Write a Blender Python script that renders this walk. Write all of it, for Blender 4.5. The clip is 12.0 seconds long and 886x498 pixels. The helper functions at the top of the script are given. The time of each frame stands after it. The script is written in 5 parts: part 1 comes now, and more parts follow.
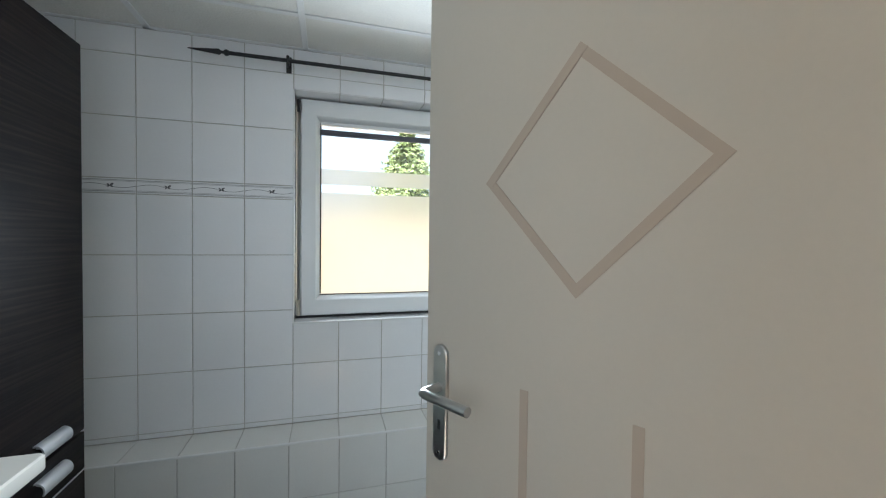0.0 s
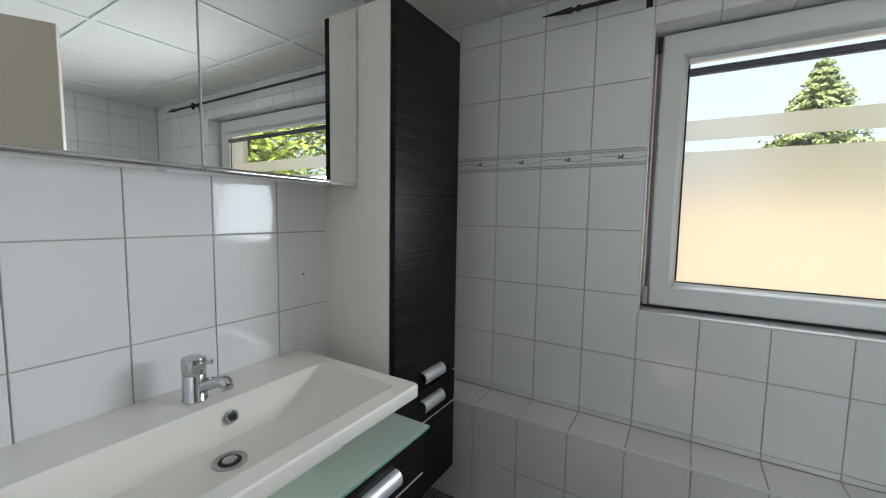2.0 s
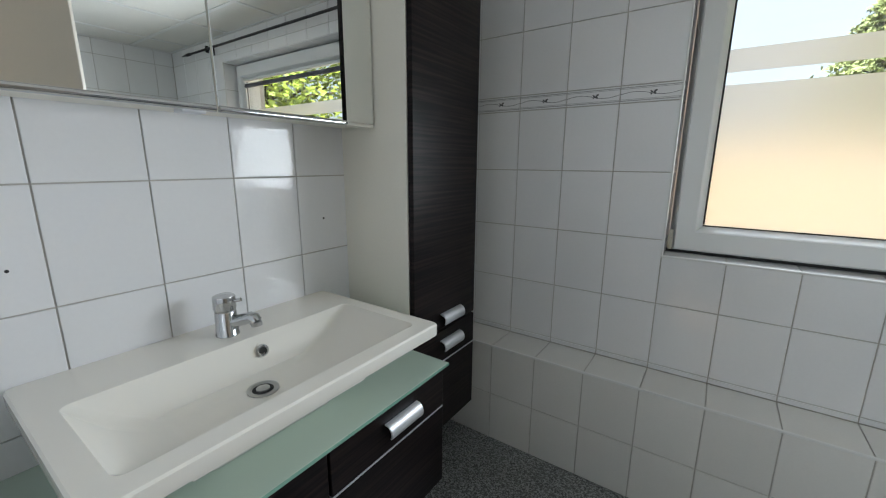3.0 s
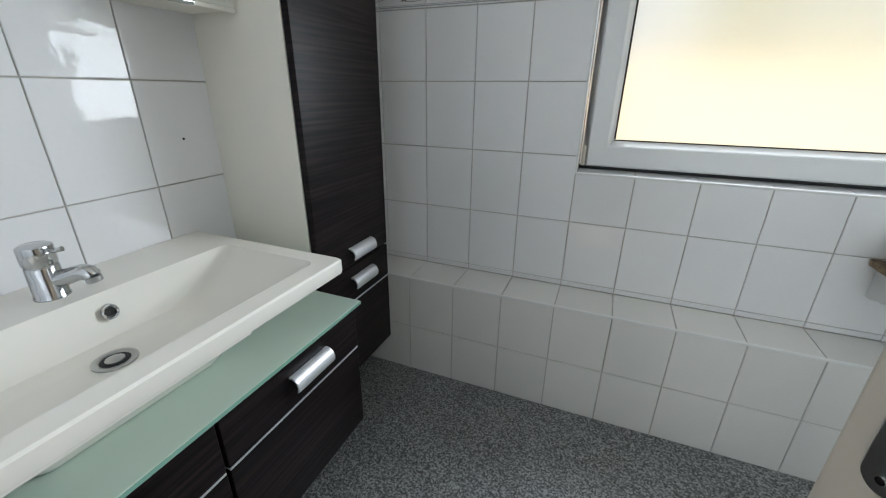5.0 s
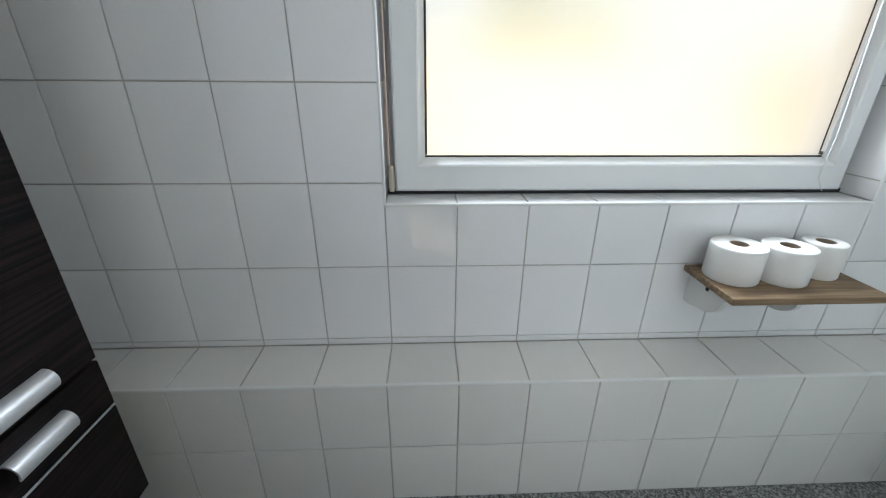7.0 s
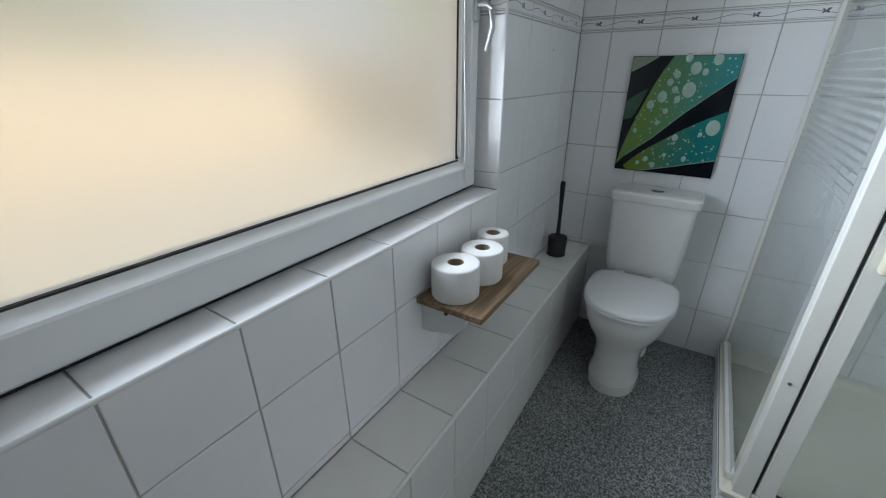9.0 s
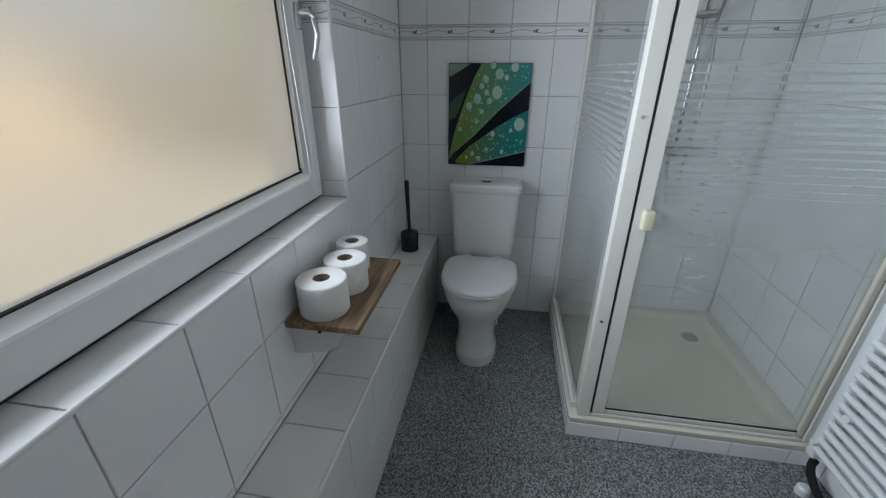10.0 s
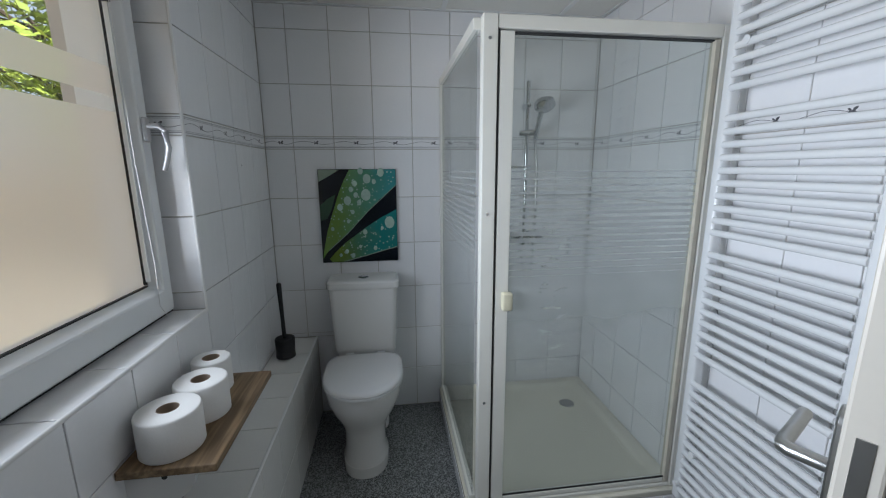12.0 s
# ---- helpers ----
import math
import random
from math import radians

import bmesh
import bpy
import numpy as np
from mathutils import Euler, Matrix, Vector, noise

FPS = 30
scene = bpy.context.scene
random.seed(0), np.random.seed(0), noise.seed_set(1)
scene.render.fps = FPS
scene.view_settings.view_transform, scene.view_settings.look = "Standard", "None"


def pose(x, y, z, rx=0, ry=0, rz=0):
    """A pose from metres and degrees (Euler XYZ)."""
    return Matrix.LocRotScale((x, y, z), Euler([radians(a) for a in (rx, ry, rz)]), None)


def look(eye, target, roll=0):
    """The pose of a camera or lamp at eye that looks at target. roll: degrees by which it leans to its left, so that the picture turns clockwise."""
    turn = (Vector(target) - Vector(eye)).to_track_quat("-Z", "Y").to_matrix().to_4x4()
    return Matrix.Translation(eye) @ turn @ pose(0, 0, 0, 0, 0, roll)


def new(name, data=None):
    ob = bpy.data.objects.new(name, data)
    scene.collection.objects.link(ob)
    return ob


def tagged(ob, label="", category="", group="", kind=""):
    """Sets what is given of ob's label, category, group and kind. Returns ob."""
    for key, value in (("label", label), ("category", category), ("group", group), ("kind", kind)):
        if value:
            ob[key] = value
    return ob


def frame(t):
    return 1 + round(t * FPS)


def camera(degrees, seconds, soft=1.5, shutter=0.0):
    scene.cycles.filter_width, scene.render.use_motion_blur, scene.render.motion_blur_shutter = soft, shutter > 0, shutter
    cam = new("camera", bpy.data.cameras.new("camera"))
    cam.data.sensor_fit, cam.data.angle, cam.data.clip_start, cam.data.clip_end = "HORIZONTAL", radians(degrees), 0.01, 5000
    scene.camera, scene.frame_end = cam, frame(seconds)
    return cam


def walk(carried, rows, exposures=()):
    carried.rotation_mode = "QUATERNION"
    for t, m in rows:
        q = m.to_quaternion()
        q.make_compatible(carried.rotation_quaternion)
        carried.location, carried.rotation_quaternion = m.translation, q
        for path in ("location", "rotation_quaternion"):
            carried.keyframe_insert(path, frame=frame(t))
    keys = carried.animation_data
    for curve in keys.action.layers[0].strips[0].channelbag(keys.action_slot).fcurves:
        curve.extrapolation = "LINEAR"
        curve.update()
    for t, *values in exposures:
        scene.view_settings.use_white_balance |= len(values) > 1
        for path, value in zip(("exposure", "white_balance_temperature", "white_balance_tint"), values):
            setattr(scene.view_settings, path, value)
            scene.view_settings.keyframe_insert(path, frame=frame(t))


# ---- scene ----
cam = camera(96.6, 12.0, soft=1.15)
PATH = [
    (0, (1.100, -1.897, 1.310), (1.660, 0.023, 1.262), 0.7),
    (0.5, (1.070, -1.798, 1.298), (1.276, 0.191, 1.253), 0.8),
    (1, (1.053, -1.747, 1.295), (0.717, 0.225, 1.249), 0.7),
    (1.5, (1.074, -1.693, 1.277), (0.310, 0.154, 1.234), 0.7),
    (2, (1.094, -1.661, 1.281), (0.047, 0.034, 1.108), 0.9),
    (2.5, (1.101, -1.650, 1.275), (-0.024, -0.028, 0.948), 0.8),
    (2.7, (1.103, -1.654, 1.270), (-0.019, -0.042, 0.894), 0.6),
    (4.3, (1.054, -1.616, 1.227), (0.040, 0.000, 0.628), 1.2),
    (4.5, (1.060, -1.602, 1.226), (0.113, 0.036, 0.578), 0.9),
    (5, (1.050, -1.524, 1.199), (0.349, 0.195, 0.454), 0.6),
    (5.5, (1.039, -1.403, 1.196), (0.572, 0.372, 0.401), 0.6),
    (6, (1.047, -1.296, 1.203), (0.754, 0.514, 0.405), 0.5),
    (6.5, (1.058, -1.160, 1.211), (0.931, 0.672, 0.420), 0.5),
    (6.7, (1.060, -1.115, 1.222), (0.998, 0.724, 0.436), 0.5),
    (8.3, (1.100, -0.711, 1.298), (2.129, 0.787, 0.464), -0.1),
    (8.5, (1.097, -0.670, 1.303), (2.270, 0.721, 0.473), -0.2),
    (9, (1.071, -0.588, 1.310), (2.606, 0.405, 0.499), -0.1),
    (9.5, (1.062, -0.556, 1.336), (2.778, 0.037, 0.498), 0.4),
    (10, (1.039, -0.558, 1.347), (2.838, -0.269, 0.521), 0.2),
    (10.5, (1.023, -0.532, 1.345), (2.875, -0.475, 0.594), 0.4),
    (11, (1.013, -0.538, 1.356), (2.905, -0.617, 0.712), 0.1),
    (11.5, (1.012, -0.564, 1.362), (2.935, -0.737, 0.839), -0.1),
    (12, (1.011, -0.608, 1.372), (2.955, -0.870, 0.980), -0.3),
]
walk(cam, [(t, look(e, g, r)) for t, e, g, r in PATH], [(0, 1.82, 5650, 6), (0.5, 1.92, 5800, 7), (1.0, 1.68, 6000, 8), (2.5, 1.47, 6000, 8), (5.0, 1.88, 5950, 8), (6.7, 2.06, 5900, 8), (8.3, 1.56, 5600, 8), (9.5, 1.03, 5800, 9), (11, 0.88, 5680, 10), (12, 0.84, 5780, 11)])

# ---- world, sun, exposure ----
world = bpy.data.worlds.new("daylight")
scene.world = world
world.use_nodes = True
wn = world.node_tree
sky = wn.nodes.new("ShaderNodeTexSky")
sky.sky_type = "NISHITA"
sky.sun_disc = False
sky.sun_elevation = radians(48)
sky.sun_rotation = radians(205)
sky.air_density, sky.dust_density = 1.0, 5.0
wn.nodes["Background"].inputs[1].default_value = 0.15
# thin high cloud whitens the whole sky evenly
veil = wn.nodes.new("ShaderNodeMix")
veil.data_type = "RGBA"
veil.inputs["Factor"].default_value = 0.75
veil.inputs["B"].default_value = (2.85, 2.9, 2.95, 1)
wn.links.new(sky.outputs[0], veil.inputs["A"])
wn.links.new(veil.outputs["Result"], wn.nodes["Background"].inputs[0])

sun_lamp = bpy.data.lights.new("sun", "SUN")
sun_lamp.energy, sun_lamp.angle, sun_lamp.color = 5.0, radians(0.5), (1.0, 0.94, 0.84)
sun = new("sun", sun_lamp)
SUN_FROM = Vector((math.sin(radians(205)) * math.cos(radians(48)), math.cos(radians(205)) * math.cos(radians(48)), math.sin(radians(48))))
sun.matrix_world = look(SUN_FROM * 30, (0, 0, 0))

# daylight entering through the frosted part of the pane
day_lamp = bpy.data.lights.new("window_daylight", "AREA")
day_lamp.shape, day_lamp.size, day_lamp.size_y = "RECTANGLE", 1.12, 0.46
day_lamp.energy, day_lamp.color = 7.4, (0.94, 0.98, 1.0)
day_lamp.spread = radians(138)
day = new("window_daylight", day_lamp)
day.matrix_world = look((1.662, 0.121, 1.285), (1.662, -1.0, 1.285))


# ---- materials ----
def mat(name, color, rough=0.5, metal=0.0, vary=0.0, scale=8.0, grain=0.0, grain_scale=120.0, bump=0.0, bump_scale=60.0, dist=0.001, per_object=0.0, coat=0.0, per_island=0.0):
    m = bpy.data.materials.new(name)
    m.use_nodes = True
    nt = m.node_tree
    b = nt.nodes["Principled BSDF"]
    b.inputs["Base Color"].default_value = (*color, 1)
    b.inputs["Roughness"].default_value = rough
    b.inputs["Metallic"].default_value = metal
    b.inputs["Coat Weight"].default_value = coat
    tc = nt.nodes.new("ShaderNodeTexCoord")
    fac = None

    def scaled(sock, amount):
        mr = nt.nodes.new("ShaderNodeMapRange")
        mr.inputs["To Min"].default_value = 1 - amount
        mr.inputs["To Max"].default_value = 1 + amount
        nt.links.new(sock, mr.inputs["Value"])
        return mr.outputs[0]

    def times(a, c):
        if a is None:
            return c
        mm = nt.nodes.new("ShaderNodeMath")
        mm.operation = "MULTIPLY"
        nt.links.new(a, mm.inputs[0])
        nt.links.new(c, mm.inputs[1])
        return mm.outputs[0]

    for amount, sc in ((vary, scale), (grain, grain_scale)):
        if amount:
            n = nt.nodes.new("ShaderNodeTexNoise")
            n.inputs["Scale"].default_value = sc
            n.inputs["Detail"].default_value = 5
            nt.links.new(tc.outputs["Object"], n.inputs["Vector"])
            fac = times(fac, scaled(n.outputs["Fac"], amount))
    if per_object:
        oi = nt.nodes.new("ShaderNodeObjectInfo")
        fac = times(fac, scaled(oi.outputs["Random"], per_object))
    if per_island:
        ge = nt.nodes.new("ShaderNodeNewGeometry")
        fac = times(fac, scaled(ge.outputs["Random Per Island"], per_island))
    if fac is not None:
        vm = nt.nodes.new("ShaderNodeVectorMath")
        vm.operation = "SCALE"
        vm.inputs[0].default_value = color
        nt.links.new(fac, vm.inputs["Scale"])
        nt.links.new(vm.outputs[0], b.inputs["Base Color"])
    if bump:
        n = nt.nodes.new("ShaderNodeTexNoise")
        n.inputs["Scale"].default_value = bump_scale
        n.inputs["Detail"].default_value = 4
        nt.links.new(tc.outputs["Object"], n.inputs["Vector"])
        bp = nt.nodes.new("ShaderNodeBump")
        bp.inputs["Strength"].default_value = bump
        bp.inputs["Distance"].default_value = dist
        nt.links.new(n.outputs["Fac"], bp.inputs["Height"])
        nt.links.new(bp.outputs[0], b.inputs["Normal"])
    return m


TILE = mat("glazed_white_tile", (0.84, 0.84, 0.85), 0.06, vary=0.03, scale=5, grain=0.02, grain_scale=90, bump=0.5, bump_scale=8, dist=0.005, per_object=0.02)
LEDGE_TILE = mat("glazed_ledge_tile", (0.78, 0.77, 0.74), 0.18, vary=0.04, scale=6, grain=0.03, bump=0.2, bump_scale=9, dist=0.004, per_object=0.025)
GROUT = mat("grey_grout", (0.52, 0.495, 0.46), 0.9, vary=0.15, scale=12, grain=0.1, grain_scale=300)
TRIM = mat("white_trim_profile", (0.76, 0.76, 0.75), 0.45, vary=0.03)
PVC = mat("white_pvc", (0.76, 0.77, 0.77), 0.32, vary=0.02, scale=4, bump=0.05, bump_scale=200)
RUBBER = mat("black_rubber_seal", (0.02, 0.02, 0.02), 0.6)
LINE = mat("grey_relief_line", (0.36, 0.36, 0.37), 0.3)
MOTIF = mat("dark_grey_motif", (0.10, 0.10, 0.11), 0.35)
PLASTER = mat("painted_plaster", (0.7, 0.68, 0.64), 0.85, vary=0.04, grain=0.04, bump=0.3, bump_scale=150)
CEIL = mat("mineral_ceiling_tile", (0.75, 0.735, 0.69), 0.85, vary=0.04, scale=6, grain=0.06, grain_scale=160, bump=0.7, bump_scale=110, dist=0.003, per_object=0.03)
TBAR = mat("white_ceiling_rail", (0.78, 0.78, 0.77), 0.45, vary=0.02)
DOOR_PAINT = mat("cream_door_paint", (0.60, 0.56, 0.49), 0.38, vary=0.035, scale=3, grain=0.02, bump=0.06, bump_scale=90)
DOOR_GROOVE = mat("brown_inlay_strip", (0.48, 0.405, 0.33), 0.5, vary=0.1, scale=10)
STEEL = mat("brushed_stainless_steel", (0.52, 0.52, 0.51), 0.28, 1.0, vary=0.08, scale=40)
ALU = mat("satin_aluminium", (0.74, 0.75, 0.78), 0.42, 0.55, vary=0.05, scale=60)
CHROME = mat("polished_chrome", (0.58, 0.59, 0.60), 0.10, 1.0, bump=0.04, bump_scale=40)
BLACK_METAL = mat("black_iron", (0.018, 0.018, 0.02), 0.45, vary=0.2, scale=30)
BLACK_PLASTIC = mat("black_plastic", (0.012, 0.012, 0.013), 0.5, vary=0.2, scale=40)
CERAMIC = mat("white_ceramic", (0.76, 0.75, 0.73), 0.08, vary=0.015, coat=0.3)
BASIN = mat("cream_mineral_cast", (0.87, 0.84, 0.77), 0.16, vary=0.015, scale=3, coat=0.3)
SEAT = mat("white_plastic_seat", (0.73, 0.73, 0.73), 0.22, vary=0.015)
CREAM_BOARD = mat("cream_laminate", (0.85, 0.825, 0.74), 0.42, vary=0.03, scale=3, grain=0.02)
GREEN_GLASS = mat("frosted_green_glass", (0.52, 0.63, 0.54), 0.24, vary=0.03, scale=5, coat=0.5)
GLASS_EDGE = mat("green_glass_edge", (0.24, 0.44, 0.35), 0.1, coat=0.5)
PAPER = mat("soft_white_paper", (0.80, 0.79, 0.77), 0.95, vary=0.03, scale=20, grain=0.03, grain_scale=250, bump=0.5, bump_scale=240, dist=0.001)
CARD = mat("brown_cardboard", (0.30, 0.23, 0.17), 0.9, vary=0.1, scale=30)
ENAMEL = mat("white_radiator_enamel", (0.78, 0.79, 0.80), 0.25, vary=0.015, coat=0.2)
SHOWER_FRAME = mat("cream_white_frame", (0.74, 0.73, 0.67), 0.3, vary=0.03, scale=10)
TRAY = mat("shower_tray_acrylic", (0.74, 0.71, 0.60), 0.2, vary=0.03, scale=4, coat=0.2)
KNOB = mat("yellowed_plastic", (0.66, 0.62, 0.46), 0.35)
FOAM = mat("black_foam_sleeve", (0.012, 0.012, 0.012), 0.95, bump=0.6, bump_scale=120)
SEALANT = mat("aged_silicone", (0.56, 0.53, 0.44), 0.5, vary=0.2, scale=20)


def grain_wood(name, dark, light, rough, scale, stretch):
    """Streaked wood: stretched noise between two tones."""
    m = mat(name, dark, rough)
    nt = m.node_tree
    b = nt.nodes["Principled BSDF"]
    tc = nt.nodes.new("ShaderNodeTexCoord")
    mp = nt.nodes.new("ShaderNodeMapping")
    mp.inputs["Scale"].default_value = stretch
    nt.links.new(tc.outputs["Object"], mp.inputs[0])
    n = nt.nodes.new("ShaderNodeTexNoise")
    n.inputs["Scale"].default_value = scale
    n.inputs["Detail"].default_value = 8
    n.inputs["Distortion"].default_value = 0.25
    nt.links.new(mp.outputs[0], n.inputs["Vector"])
    r = nt.nodes.new("ShaderNodeValToRGB")
    r.color_ramp.elements[0].position, r.color_ramp.elements[0].color = 0.42, (*dark, 1)
    r.color_ramp.elements[1].position, r.color_ramp.elements[1].color = 0.68, (*light, 1)
    nt.links.new(n.outputs["Fac"], r.inputs[0])
    nt.links.new(r.outputs[0], b.inputs["Base Color"])
    bp = nt.nodes.new("ShaderNodeBump")
    bp.inputs["Strength"].default_value = 0.35
    bp.inputs["Distance"].default_value = 0.001
    nt.links.new(n.outputs["Fac"], bp.inputs["Height"])
    nt.links.new(bp.outputs[0], b.inputs["Normal"])
    return m


WENGE = grain_wood("wenge_laminate", (0.006, 0.0045, 0.005), (0.027, 0.018, 0.016), 0.36, 7.0, (1.0, 0.35, 16.0))
WENGE.node_tree.nodes["Principled BSDF"].inputs["Specular IOR Level"].default_value = 0.16
SHELF_WOOD = grain_wood("weathered_shelf_wood", (0.17, 0.11, 0.06), (0.33, 0.23, 0.13), 0.6, 6.0, (0.6, 12.0, 12.0))

OAK = grain_wood("light_oak_floor", (0.27, 0.20, 0.14), (0.40, 0.31, 0.22), 0.5, 4.0, (0.5, 10.0, 10.0))


def floor_material():
    """Dark grey floor covering with stone speckle in light and dark chips."""
    m = mat("speckled_floor", (0.1, 0.1, 0.1), 0.32)
    nt = m.node_tree
    b = nt.nodes["Principled BSDF"]
    tc = nt.nodes.new("ShaderNodeTexCoord")
    v = nt.nodes.new("ShaderNodeTexVoronoi")
    v.inputs["Scale"].default_value = 210
    n = nt.nodes.new("ShaderNodeTexNoise")
    n.inputs["Scale"].default_value = 130
    n.inputs["Detail"].default_value = 6
    big = nt.nodes.new("ShaderNodeTexNoise")
    big.inputs["Scale"].default_value = 5
    for k in (v, n, big):
        nt.links.new(tc.outputs["Object"], k.inputs["Vector"])
    sep = nt.nodes.new("ShaderNodeSeparateColor")
    nt.links.new(v.outputs["Color"], sep.inputs[0])
    add = nt.nodes.new("ShaderNodeMath")
    add.operation = "MULTIPLY_ADD"
    add.inputs[1].default_value = 0.55
    nt.links.new(sep.outputs[0], add.inputs[0])
    nt.links.new(n.outputs["Fac"], add.inputs[2])
    r = nt.nodes.new("ShaderNodeValToRGB")
    e = r.color_ramp.elements
    e[0].position, e[0].color = 0.42, (0.040, 0.042, 0.041, 1)
    e[1].position, e[1].color = 1.0, (0.37, 0.38, 0.375, 1)
    mid = e.new(0.72)
    mid.color = (0.128, 0.134, 0.133, 1)
    nt.links.new(add.outputs[0], r.inputs[0])
    mr = nt.nodes.new("ShaderNodeMapRange")
    mr.inputs["To Min"].default_value, mr.inputs["To Max"].default_value = 0.8, 1.2
    nt.links.new(big.outputs["Fac"], mr.inputs["Value"])
    vm = nt.nodes.new("ShaderNodeVectorMath")
    vm.operation = "SCALE"
    nt.links.new(r.outputs[0], vm.inputs[0])
    nt.links.new(mr.outputs[0], vm.inputs["Scale"])
    nt.links.new(vm.outputs[0], b.inputs["Base Color"])
    return m


FLOOR = floor_material()


def gloss_fraction(nt, low=0.04, high=0.9):
    """How much a smooth surface reflects, from face-on to grazing."""
    lw = nt.nodes.new("ShaderNodeLayerWeight")
    lw.inputs["Blend"].default_value = 0.5
    pw = nt.nodes.new("ShaderNodeMath")
    pw.operation = "POWER"
    pw.inputs[1].default_value = 5.0
    nt.links.new(lw.outputs["Facing"], pw.inputs[0])
    mr = nt.nodes.new("ShaderNodeMapRange")
    mr.inputs["To Min"].default_value, mr.inputs["To Max"].default_value = low, high
    nt.links.new(pw.outputs[0], mr.inputs["Value"])
    return mr.outputs[0]


def clear_glass(name, tint=(1, 1, 1), gloss=0.02):
    """Thin clear pane: see-through with Fresnel gloss."""
    m = bpy.data.materials.new(name)
    m.use_nodes = True
    nt = m.node_tree
    nt.nodes.clear()
    out = nt.nodes.new("ShaderNodeOutputMaterial")
    tr = nt.nodes.new("ShaderNodeBsdfTransparent")
    tr.inputs[0].default_value = (*tint, 1)
    gl = nt.nodes.new("ShaderNodeBsdfGlossy")
    gl.inputs["Roughness"].default_value = gloss
    fr = gloss_fraction(nt)
    mx = nt.nodes.new("ShaderNodeMixShader")
    nt.links.new(fr, mx.inputs[0])
    nt.links.new(tr.outputs[0], mx.inputs[1])
    nt.links.new(gl.outputs[0], mx.inputs[2])
    nt.links.new(mx.outputs[0], out.inputs[0])
    return m


WINDOW_GLASS = clear_glass("window_glass", (0.96, 0.98, 0.97))


def frosted_film():
    """Satin film on the pane: scatters the daylight, the view behind it melts to soft colours."""
    m = bpy.data.materials.new("frosted_window_film")
    m.use_nodes = True
    nt = m.node_tree
    nt.nodes.clear()
    out = nt.nodes.new("ShaderNodeOutputMaterial")
    t = nt.nodes.new("ShaderNodeBsdfTranslucent")
    t.inputs[0].default_value = (0.75, 0.725, 0.68, 1)
    rf = nt.nodes.new("ShaderNodeBsdfRefraction")
    rf.inputs["Roughness"].default_value = 0.78
    rf.inputs["IOR"].default_value = 1.12
    rf.inputs["Color"].default_value = (0.67, 0.67, 0.68, 1)
    mx = nt.nodes.new("ShaderNodeMixShader")
    mx.inputs[0].default_value = 0.38
    gl = nt.nodes.new("ShaderNodeBsdfGlossy")
    gl.inputs["Roughness"].default_value = 0.35
    fr = gloss_fraction(nt)
    m2 = nt.nodes.new("ShaderNodeMixShader")
    nt.links.new(t.outputs[0], mx.inputs[1])
    nt.links.new(rf.outputs[0], mx.inputs[2])
    nt.links.new(fr, m2.inputs[0])
    nt.links.new(mx.outputs[0], m2.inputs[1])
    nt.links.new(gl.outputs[0], m2.inputs[2])
    nt.links.new(m2.outputs[0], out.inputs[0])
    return m


FILM = frosted_film()


